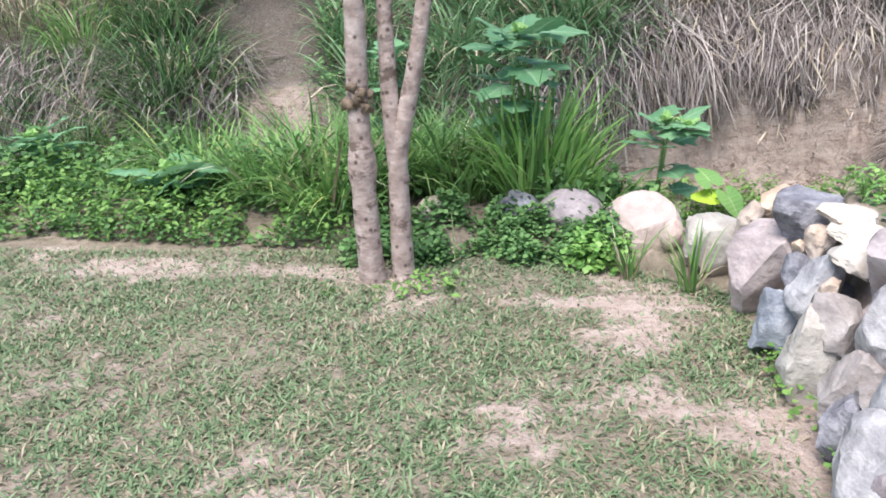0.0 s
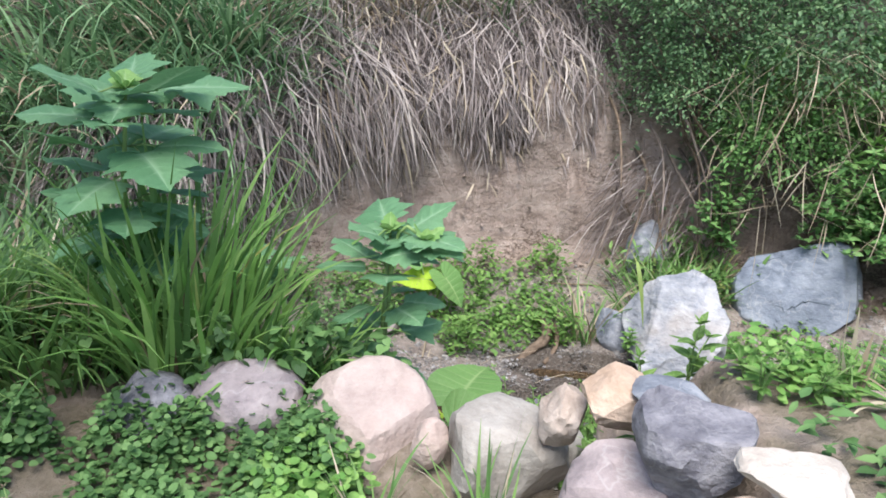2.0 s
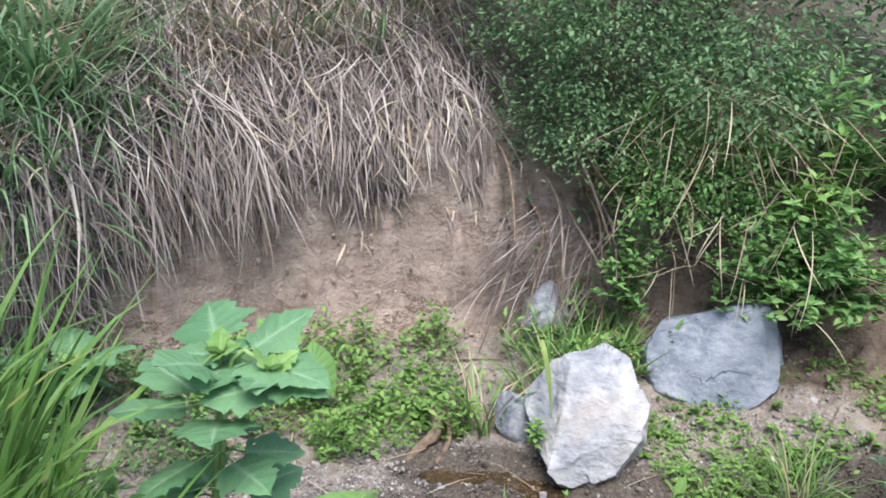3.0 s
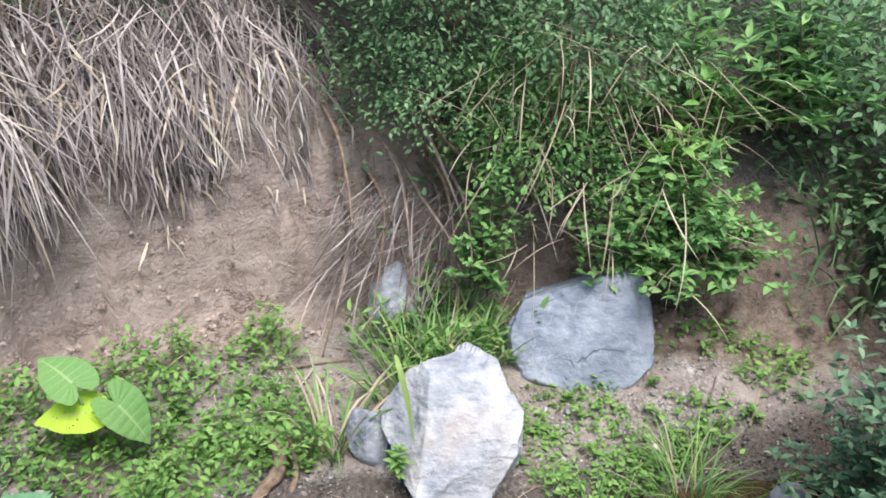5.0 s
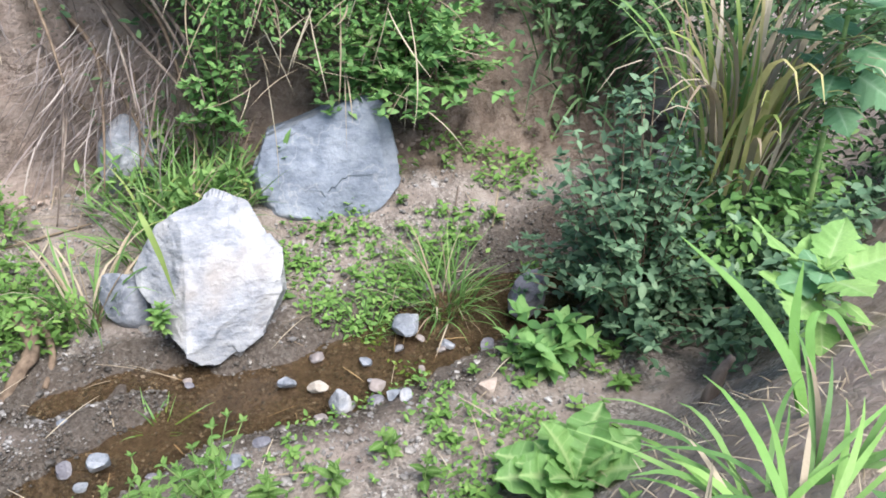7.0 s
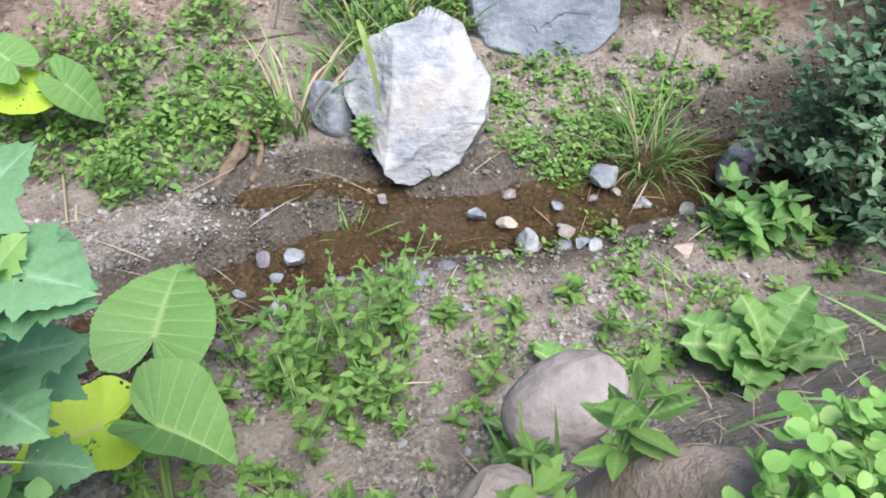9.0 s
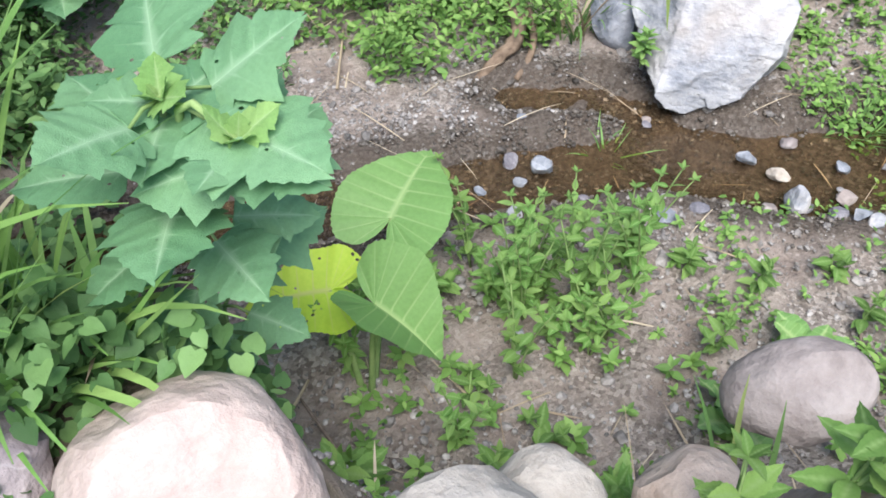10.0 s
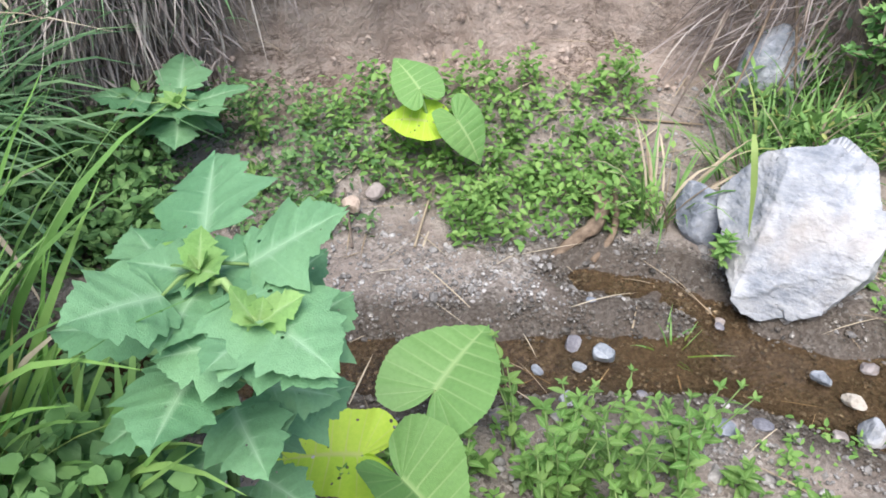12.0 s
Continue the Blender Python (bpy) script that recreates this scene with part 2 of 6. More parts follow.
BROAD = leaf_material("broad_lobed_leaf", [(0.0, (0.12, 0.275, 0.135)), (1.0, (0.205, 0.39, 0.20))], 0.5, 0.3, 0.25, (0.33, 0.52, 0.32), holes=0.17)
BROAD_YOUNG = leaf_material("young_lobed_leaf", [(0.0, (0.25, 0.46, 0.14)), (1.0, (0.35, 0.56, 0.19))], 0.5, 0.3, 0.3, (0.44, 0.62, 0.28))
TARO = leaf_material("heart_leaf", [(0.0, (0.16, 0.33, 0.10)), (1.0, (0.22, 0.40, 0.13))], 0.45, 0.35, 0.3, (0.36, 0.52, 0.22))
TARO_OLD = leaf_material("yellow_heart_leaf", [(0.0, (0.46, 0.70, 0.06)), (1.0, (0.54, 0.74, 0.09))], 0.5, 0.3, 0.35, (0.58, 0.66, 0.20), holes=0.2)
CLAY = plain("dry_clay", [(0.3, (0.25, 0.195, 0.165)), (0.55, (0.37, 0.30, 0.26)), (0.75, (0.47, 0.39, 0.34))], 9, 0.01, 0.9, 0.15, island=True, tone=0.2)
STEM = plain("green_stem", [(0.3, (0.14, 0.24, 0.08)), (0.7, (0.26, 0.36, 0.14))], 20)
TWIG = plain("brown_twig", [(0.3, (0.10, 0.07, 0.05)), (0.7, (0.24, 0.18, 0.13))], 30)
WOOD = plain("grey_dead_wood", [(0.3, (0.09, 0.07, 0.06)), (0.55, (0.19, 0.15, 0.125)), (0.75, (0.30, 0.26, 0.22))], 25, 0.01, stretch=(1, 1, 0.2))
WET_GRAVEL = plain("wet_gravel_pebbles", [(0.3, (0.05, 0.043, 0.036)), (0.5, (0.10, 0.088, 0.076)), (0.7, (0.19, 0.175, 0.16))], 30, 0.002, 0.3, 0.5, island=True, tone=0.5)
GRAVEL = plain("gravel_pebbles", [(0.3, (0.13, 0.122, 0.118)), (0.5, (0.23, 0.217, 0.21)), (0.7, (0.37, 0.36, 0.355))], 30, 0.002, 0.6, 0.4, island=True, tone=0.5)


def bark_colours(m):
    n = m.noise(14, 6, 0.6)
    c = m.ramp(n, [(0.28, (0.20, 0.15, 0.135)), (0.5, (0.34, 0.265, 0.24)), (0.72, (0.48, 0.40, 0.37))])
    band = m.noise(9, 4, 0.6, (1, 1, 2.6))
    c = m.mix(m.fade(band, 0.6, 0.76), c, m.mix(0.6, c, (0.13, 0.09, 0.07)))
    spots = m.cells(17)
    c = m.mix(m.fade(spots, 0.24, 0.1), c, (0.10, 0.07, 0.06))
    blotch = m.noise(6, 5, 0.65, (1, 1, 1.4))
    c = m.mix(m.fade(blotch, 0.56, 0.63), c, (0.13, 0.095, 0.08))
    c = m.mix(m.fade(m.noise(3, 3), 0.58, 0.7), c, (0.50, 0.45, 0.43))
    return c, m.maths("ADD", n, m.maths("MULTIPLY", band, 0.7)), 0.012


BARK = material("smooth_bark", bark_colours, 0.8, 0.2)


def water_material():
    mat = bpy.data.materials.new("brook_water")
    mat.use_nodes = True
    bsdf = mat.node_tree.nodes["Principled BSDF"]
    m = Nodes(mat.node_tree)
    bsdf.inputs["Base Color"].default_value = (0.42, 0.30, 0.17, 1)
    bsdf.inputs["Roughness"].default_value = 0.04
    bsdf.inputs["IOR"].default_value = 1.33
    bsdf.inputs["Transmission Weight"].default_value = 1.0
    bump = mat.node_tree.nodes.new("ShaderNodeBump")
    bump.inputs["Distance"].default_value = 0.004
    mat.node_tree.links.new(m.noise(18, 3), bump.inputs["Height"])
    mat.node_tree.links.new(bump.outputs["Normal"], bsdf.inputs["Normal"])
    return mat


BROOK_WATER = water_material()
# ---- the lie of the land ----
def smooth(v):
    v = np.clip(v, 0, 1)
    return v * v * (3 - 2 * v)


ROW_X = (-7, -1, -0.12, 0.35, 0.68, 0.97, 1.3, 1.55, 1.8)
ROW_Y = (5.3, 5.0, 4.86, 4.82, 4.75, 4.62, 4.42, 4.15, 4.1)
EDGE_X = (-7, -1, -0.12, 0.35, 0.68, 0.97, 1.3, 1.55, 1.8, 2.0, 2.2, 2.5, 3.0, 4.0, 6.0)
EDGE_Y = (5.8, 5.6, 5.45, 5.35, 5.2, 4.9, 4.46, 4.15, 4.06, 3.87, 3.69, 3.5, 3.32, 3.12, 3.0)
WALL_Y = (-1, 0, 1.5, 2.5, 3.1, 3.65, 4.1, 4.4)
WALL_X = (1.35, 1.3, 1.25, 1.3, 1.38, 1.42, 1.6, 1.75)
BANK = ((-9, 7.9), (-2, 7.5), (0, 7.35), (1.3, 7.45), (2.3, 7.55), (3.1, 7.35), (3.7, 7.12), (4.15, 6.7), (4.5, 6.3), (4.75, 5.85), (5.05, 5.45), (5.5, 5.2), (7, 5.4), (10, 6.2))
BROOK = ((-3, 6.5), (0, 6.25), (1.46, 5.98), (2.0, 5.86), (2.77, 5.7), (3.2, 5.42), (4.1, 5.1), (4.8, 4.75), (7, 4.6))
POOL = ((2.5, 6.22), (2.79, 6.08), (2.95, 5.9), (2.85, 5.72))
WATER = -0.775


def off_line(x, y, line):
    """The distance from a line of points, above it positive."""
    best, sign = np.full(np.shape(x), 1e9), np.ones(np.shape(x))
    for (ax, ay), (bx, by) in zip(line, line[1:]):
        ux, uy = bx - ax, by - ay
        k = np.clip(((x - ax) * ux + (y - ay) * uy) / (ux * ux + uy * uy), 0, 1)
        dx, dy = x - ax - k * ux, y - ay - k * uy
        d = np.hypot(dx, dy)
        near = d < best
        best = np.where(near, d, best)
        sign = np.where(near, np.where(ux * (y - ay) - uy * (x - ax) > 0, 1.0, -1.0), sign)
    return best * sign


def land(x, y):
    x, y = np.asarray(x, float), np.asarray(y, float)
    d = y - np.interp(x, EDGE_X, EDGE_Y)
    near = 0.5 * smooth((x - np.interp(y, WALL_Y, WALL_X) - 0.1) / np.interp(y, (-4, -0.7), (4, 0.25))) - 0.25 * smooth((x - 3.0) / 1.5)
    near = near + 0.10 * smooth((y - np.interp(x, ROW_X, ROW_Y) + 0.45) / 0.4) * (x < 1.3)
    k = smooth(d / np.interp(x, (1.4, 2.0, 2.8), (0.62, 0.8, 1.15)))
    z = near * (1 - k) + k * -0.72
    s = off_line(x, y, BANK)
    z = z + 0.24 * smooth((s + 0.8) / 0.8) * k
    z = z - 0.10 * smooth(1.35 - np.abs(off_line(x, y, BROOK)) / np.interp(x, (2.7, 3.3), (0.17, 0.27))) * k
    z = z - 0.07 * smooth(1.4 - np.abs(off_line(x, y, POOL)) / 0.11) * k
    face = np.interp(x, (-3, 0, 1.2, 3.6, 4.1, 4.6), (0.55, 0.6, 1.0, 1.05, 0.75, 0.5))
    rise = face * smooth(s / np.interp(x, (3.7, 4.4), (0.42, 0.85))) + 0.72 * np.clip(s - 0.25, 0, 4.6) + 0.1 * np.clip(s - 4.85, 0, 30)
    return z + np.where(s > 0, rise, 0)


# ---- ways to build ----
rng = np.random.default_rng(7)


def mesh_of(name, verts, faces, mat, soft=True, vein=None):
    """A mesh from arrays of places and of faces with three or four corners each."""
    me = bpy.data.meshes.new(name)
    verts, faces = np.asarray(verts, np.float32), np.asarray(faces, np.int32)
    me.vertices.add(len(verts))
    me.vertices.foreach_set("co", verts.ravel())
    me.loops.add(faces.size)
    me.loops.foreach_set("vertex_index", faces.ravel())
    me.polygons.add(len(faces))
    me.polygons.foreach_set("loop_start", np.arange(len(faces), dtype=np.int32) * faces.shape[1])
    me.update(calc_edges=True)
    me.validate()
    me.polygons.foreach_set("use_smooth", np.full(len(me.polygons), soft))
    if vein is not None:
        me.attributes.new("vein", "FLOAT", "POINT").data.foreach_set("value", np.asarray(vein, np.float32))
    me.materials.append(mat)
    return me


def thing(name, label, category, at=(0, 0, 0), group="", kind=""):
    ob = new(name)
    ob.empty_display_size = 0.05
    ob.matrix_world = Matrix.Translation(at)
    return tagged(ob, label, category, group, kind)


def part(name, me, parent, label="", m=None):
    ob = new(name, me)
    ob.parent = parent
    if m is not None:
        ob.matrix_basis = m
    return tagged(ob, label)


def single(name, me, label, category, group="", kind="", m=None):
    ob = new(name, me)
    if m is not None:
        ob.matrix_world = m
    return tagged(ob, label, category, group, kind)


def turns(azimuth, pitch, roll):
    """Turns that carry +y to a heading and a pitch above the level, rolled round it."""
    ca, sa, cp, sp, cr, sr = np.cos(azimuth), np.sin(azimuth), np.cos(pitch), np.sin(pitch), np.cos(roll), np.sin(roll)
    ahead = np.stack([sa * cp, ca * cp, sp], 1)
    side = np.stack([ca, -sa, np.zeros_like(ca)], 1)
    up = np.cross(side, ahead)
    side, up = side * cr[:, None] + up * sr[:, None], up * cr[:, None] - side * sr[:, None]
    return np.stack([side, ahead, up], 2)


def scatter(form, places, rot, size):
    v, f = form
    out = np.einsum("nij,kj->nki", rot, v) * np.asarray(size)[:, None, None] + places[:, None, :]
    faces = f[None] + (np.arange(len(places)) * len(v))[:, None, None]
    return out.reshape(-1, 3), faces.reshape(-1, f.shape[1])


# small leaves, one long, folded along the middle
OVATE = (np.array([(0, 0, 0), (-0.24, 0.28, 0.05), (-0.2, 0.62, 0.04), (0, 1, -0.08), (0.2, 0.62, 0.04), (0.24, 0.28, 0.05), (0, 0.45, -0.02)]),
         np.array([(0, 6, 1), (1, 6, 2), (2, 6, 3), (3, 6, 4), (4, 6, 5), (5, 6, 0)]))
ROUND = (np.array([(0, 0, 0), (-0.28, 0.05, 0.05), (-0.45, 0.28, 0.08), (-0.44, 0.58, 0.07), (-0.25, 0.85, 0.03), (0, 0.97, -0.04), (0.25, 0.85, 0.03), (0.44, 0.58, 0.07), (0.45, 0.28, 0.08), (0.28, 0.05, 0.05), (0, 0.45, -0.03)]),
         np.array([(i, 10, (i + 1) % 10) for i in range(10)]))
HEARTLET = (np.array([(0, 0.1, 0), (-0.2, -0.03, 0.03), (-0.43, 0.14, 0.07), (-0.42, 0.45, 0.06), (-0.22, 0.77, 0.02), (0, 1.02, -0.08), (0.22, 0.77, 0.02), (0.42, 0.45, 0.06), (0.43, 0.14, 0.07), (0.2, -0.03, 0.03), (0, 0.42, -0.03)]), ROUND[1])
SLIM = (OVATE[0] * (0.6, 1, 1), OVATE[1])


def leaf_cloud(form, places, size, droop=0.0, spread=0.5, heading=None):
    n = len(places)
    a = rng.uniform(0, 2 * np.pi, n) if heading is None else heading
    return scatter(form, np.asarray(places), turns(a, rng.normal(-droop, spread, n), rng.normal(0, 0.35, n)), size)


def ribbons(base, heading, start, end, length, width, seg=5, bend=1.4, sway=0.0):
    """Blades that leave base at the angle start above the level and end at the angle end; angles in radians."""
    n = len(base)
    s = (np.arange(seg) + 0.5) / seg
    tilt = start[:, None] + (end - start)[:, None] * s[None] ** bend
    az = heading[:, None] + rng.normal(0, 1, (n, 1)) * sway * s[None]
    step = (length / seg)[:, None]
    d = np.stack([np.cos(tilt) * np.sin(az), np.cos(tilt) * np.cos(az), np.sin(tilt)], 2) * step[..., None]
    mid = np.concatenate([np.zeros((n, 1, 3)), np.cumsum(d, 1)], 1) + base[:, None, :]
    twist = heading + rng.normal(0, 0.5, n)
    side = np.stack([np.cos(twist), -np.sin(twist), np.zeros(n)], 1)
    k = np.linspace(0, 1, seg + 1)
    w = width[:, None] * 0.5 * np.clip(np.minimum(0.55 + 1.6 * k, 2.2 * (1.03 - k)), 0.03, 1)[None]
    left, right = mid - side[:, None] * w[..., None], mid + side[:, None] * w[..., None]
    verts = np.stack([left, right], 2).reshape(-1, 3)
    i = np.arange(seg) * 2
    quad = np.stack([i, i + 1, i + 3, i + 2], 1)
    faces = quad[None] + (np.arange(n) * (seg + 1) * 2)[:, None, None]
    return verts, faces.reshape(-1, 4)


def tube(points, radii, sides=8, rough=0.0):
    """A closed, tapering tube along points."""
    p, r = np.asarray(points, float), np.asarray(radii, float)
    t = np.gradient(p, axis=0)
    t /= np.linalg.norm(t, axis=1)[:, None]
    ref = np.array([0.0, 1.0, 0.0]) if abs(t[0][1]) < 0.8 else np.array([1.0, 0.0, 0.0])
    a = np.cross(t, ref)
    a /= np.linalg.norm(a, axis=1)[:, None]
    b = np.cross(t, a)
    ang = np.arange(sides) * 2 * np.pi / sides
    ring = np.cos(ang)[None, :, None] * a[:, None] + np.sin(ang)[None, :, None] * b[:, None]
    rr = r[:, None] * (1 + rough * rng.normal(0, 1, (len(p), sides)))
    v = p[:, None] + ring * rr[..., None]
    v = np.concatenate([v.reshape(-1, 3), p[:1], p[-1:]])
    f = []
    for i in range(len(p) - 1):
        for j in range(sides):
            k = (j + 1) % sides
            f.append((i * sides + j, i * sides + k, (i + 1) * sides + k, (i + 1) * sides + j))
    n = len(p) * sides
    for j in range(sides):
        k = (j + 1) % sides
        f.append((j, n, n, k))
        f.append(((len(p) - 1) * sides + j, (len(p) - 1) * sides + k, n + 1, n + 1))
    return v, np.array(f)


def tube_mesh(name, points, radii, mat, sides=8, rough=0.0):
    v, f = tube(points, radii, sides, rough)
    me = bpy.data.meshes.new(name)
    me.from_pydata(v.tolist(), [], [tuple(dict.fromkeys(q)) for q in f.tolist()])
    me.polygons.foreach_set("use_smooth", np.full(len(me.polygons), True))
    me.materials.append(mat)
    return me


def smooth_line(points, n):
    """n places along a soft curve through the points."""
    p = np.asarray(points, float)
    k = np.linspace(0, len(p) - 1, n)
    out = []
    for u in k:
        i = min(int(u), len(p) - 2)
        f = u - i
        a, b, c, d = p[max(i - 1, 0)], p[i], p[i + 1], p[min(i + 2, len(p) - 1)]
        out.append(0.5 * (2 * b + (c - a) * f + (2 * a - 5 * b + 4 * c - d) * f * f + (3 * b - a - 3 * c + d) * f ** 3))
    return np.array(out)


def fbm(x, y, z=0.0, octaves=4):
    return noise.fractal(Vector((x, y, z)), 1.0, 2.0, octaves)


def on_land(x, y, lift=0.0):
    x, y = np.asarray(x, float), np.asarray(y, float)
    return np.stack([x, y, land(x, y) + lift], -1)


# ---- the ground: one sheet from lawn to ditch, bank and far fields ----
def spaced(lo, hi, step, far):
    inner = np.arange(lo, hi + step / 2, step)
    out, d = [], step
    lows, highs, a, b = [], [], lo, hi
    while a > -far or b < far:
        d *= 1.45
        a, b = a - d, b + d
        lows.append(a)
        highs.append(b)
    return np.concatenate([lows[::-1], inner, highs])


def patch(x, y, cx, cy, rx, ry):
    return np.exp(-((x - cx) / rx) ** 2 - ((y - cy) / ry) ** 2)


def bare(x, y):
    """Where the lawn is worn away."""
    b = np.array([fbm(p * 1.9 + 4, q * 1.9, 1.0, 5) for p, q in zip(x, y)]) * 0.5
    b = b + np.array([fbm(p * 8, q * 8, 2.0, 3) for p, q in zip(x, y)]) * 0.3
    b = b + 0.6 * patch(x, y, 0.78, 3.42, 0.3, 0.11) + 0.7 * patch(x, y, 1.12, 3.8, 0.2, 0.3) + 0.9 * patch(x, y, -0.12, 3.95, 0.16, 0.2)
    b = b + 0.9 * patch(x, y, -1.65, 4.2, 0.55, 0.2) + 0.5 * patch(x, y, 0.5, 3.75, 0.35, 0.12) + 0.7 * patch(x, y, -0.5, 2.1, 0.3, 0.15) + 0.7 * patch(x, y, -0.65, 4.15, 0.35, 0.1)
    b = b + 0.4 * patch(x, y, 1.0, 2.2, 0.3, 0.9) + 0.4 * patch(x, y, 0.75, 2.75, 0.3, 0.3)
    return b + 0.35 * smooth((x - 1.1) / 0.3) * smooth((y - 2.0) / 1.0)


def ground_mesh():
    xs, ys = spaced(-4.2, 6.8, 0.042, 300), spaced(0.6, 8.6, 0.04, 300)
    gx, gy = np.meshgrid(xs, ys)
    s = off_line(gx, gy, BANK)
    wob = np.array([[fbm(x * 1.7, y * 1.7, 3.0, 3) for x in xs] for y in ys])
    fine = np.array([[fbm(x * 7, y * 7, 9.0, 4) for x in xs] for y in ys])
    face = smooth(1 - np.abs(s - 0.2) / 0.5)
    z = land(gx, gy + face * (0.16 * wob + 0.08 * fine))
    d = gy - np.interp(gx, EDGE_X, EDGE_Y)
    ditch = smooth(d / 0.7) * (s < 0)
    z = z + fine * (0.008 + 0.02 * ditch + 0.07 * face) + wob * 0.012 * (1 - 0.5 * ditch)
    z = z + 0.10 * np.where(s > 0.5, wob, 0)
    n, m = len(ys), len(xs)
    v = np.stack([gx, gy, z], 2).reshape(-1, 3)
    i = (np.arange(n - 1)[:, None] * m + np.arange(m - 1)[None]).ravel()
    f = np.stack([i, i + 1, i + m + 1, i + m], 1)
    me = mesh_of("ground", v, f, SOIL)
    zone = np.zeros((n * m, 4), np.float32)
    zone[:, 3] = 1
    wet = smooth((d - 0.3) / 0.55) * (1 - smooth((s + 0.35) / 0.4))
    bald = bare(gx.ravel(), gy.ravel())
    zone[:, 0] = smooth((bald - 0.08) / 0.5) * (d.ravel() < 0.1)
    # pale dry soil; its colour also makes up for the slope's lack of sun
    paled_slope = 0.75 * smooth((d + 0.1) / 0.3) * (1 - smooth((d - 0.75) / 0.35)) * (gx > 1.1)
    zone[:, 0] = np.maximum(zone[:, 0], paled_slope.ravel())
    zone[:, 1] = wet.ravel()
    # upper bank soil coloured darker, as if shaded by the growth over it
    shaded_soil = smooth((s - 0.45) / 0.3)
    zone[:, 1] = np.maximum(zone[:, 1], shaded_soil.ravel())
    zone[:, 2] = (smooth((s + 0.30) / 0.35) * (1 - shaded_soil)).ravel()
    att = me.color_attributes.new("zone", "FLOAT_COLOR", "POINT")
    att.data.foreach_set("color", zone.ravel())
    damp_and_shade = np.maximum(smooth(1.5 - np.abs(off_line(gx, gy, BROOK)) / np.interp(gx, (2.7, 3.3), (0.3, 0.42))), smooth(1.5 - np.abs(off_line(gx, gy, POOL)) / 0.22)) * smooth(d / 0.6)
    # the same mask carries the upper bank's painted shade
    damp_and_shade = np.maximum(damp_and_shade, 0.75 * shaded_soil)
    far = smooth((np.hypot(gx + 0.9, gy - 2.6) - 2.5) / 1.5) * smooth((-0.25 - d) / 0.3)
    far = np.maximum(far, smooth((s - 2.2) / 1.5))
    me.attributes.new("meadow", "FLOAT", "POINT").data.foreach_set("value", far.ravel().astype(np.float32))
    me.attributes.new("wet", "FLOAT", "POINT").data.foreach_set("value", damp_and_shade.ravel().astype(np.float32))
    return me


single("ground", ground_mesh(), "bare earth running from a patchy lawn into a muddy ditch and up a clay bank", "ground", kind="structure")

bx, by = np.meshgrid(np.linspace(-3, 7, 101), np.linspace(4.3, 6.9, 27))
wv = np.stack([bx, by, np.full(bx.shape, WATER)], 2).reshape(-1, 3)
wi = (np.arange(26)[:, None] * 101 + np.arange(100)[None]).ravel()
keep = (np.abs(off_line(bx, by, BROOK)) < 0.55) | (np.abs(off_line(bx, by, POOL)) < 0.3)
wf = np.stack([wi, wi + 1, wi + 102, wi + 101], 1)
wf = wf[keep.ravel()[wf].all(1)]
brook = single("water", mesh_of("water", wv, wf, BROOK_WATER), "shallow brown brook trickling over gravel in the ditch", "water", kind="structure")
brook.visible_shadow = False


# ---- stones ----
def stone_mesh(name, seed, size, mat, cuts=16, flat=0.62, detail=4, rough=0.05, planes=(), fullness=3.0, chips=0.0):
    """A broken boulder: a full ball cut by planes, chipped, then roughened."""
    r = np.random.default_rng(seed)
    bm = bmesh.new()
    bmesh.ops.create_icosphere(bm, subdivisions=detail, radius=1.0)
    v = np.array([p.co for p in bm.verts])
    v = v / ((np.abs(v) ** fullness).sum(1) ** (1 / fullness))[:, None]
    for _ in range(cuts):
        n = r.normal(0, 1, 3)
        n /= np.linalg.norm(n)
        over = v @ n - r.uniform(flat - 0.1, flat + 0.2)
        v = v - np.outer(np.clip(over, 0, None) * 0.98, n)
    v = v / np.abs(v).max(0)
    for nx, ny, nz, reach in planes:
        n = np.array((nx, ny, nz)) / math.hypot(nx, ny, nz)
        v = v - np.outer(np.clip(v @ n - reach, 0, None), n)
    if chips:
        seeds = r.normal(0, 1, (26, 3))
        seeds /= np.linalg.norm(seeds, axis=1)[:, None]
        tilt = r.normal(0, 1, (26, 3))
        lift = r.uniform(-0.5, 0.5, 26)
        d = ((v[:, None] - seeds[None] * 0.85) ** 2).sum(2)
        near = d.argmin(1)
        step = ((v - seeds[near] * 0.85) * tilt[near]).sum(1) + lift[near]
        v = v * (1 + chips * np.clip(step, -0.8, 0.8))[:, None]
    for i, p in enumerate(v):
        q = Vector(p) * 1.6 + Vector((seed * 3.1, seed * 1.7, 0))
        f = noise.fractal(q, 1.0, 2.0, 3) * rough + noise.fractal(q * 5, 0.9, 2.1, 3) * rough * 0.3
        v[i] = p * (1 + f)
    v = v * (np.array(size) / 2)
    for p, co in zip(bm.verts, v):
        p.co = co
    me = bpy.data.meshes.new(name)
    bm.to_mesh(me)
    bm.free()
    me.polygons.foreach_set("use_smooth", np.full(len(me.polygons), True))
    me.set_sharp_from_angle(angle=radians(24))
    me.materials.append(mat)
    return me


def rock(label, at, size, mat, seed, turn=(0, 0, 0), cuts=14, flat=0.69, detail=4, rough=0.06, group="stones of the dry wall", name="wall_stone", planes=(), chips=0.03, fullness=2.1):
    me = stone_mesh(name, seed, size, mat, cuts, flat, detail, rough, planes, fullness, chips)
    return single(name, me, label, "rock", group, m=pose(*at, *turn))


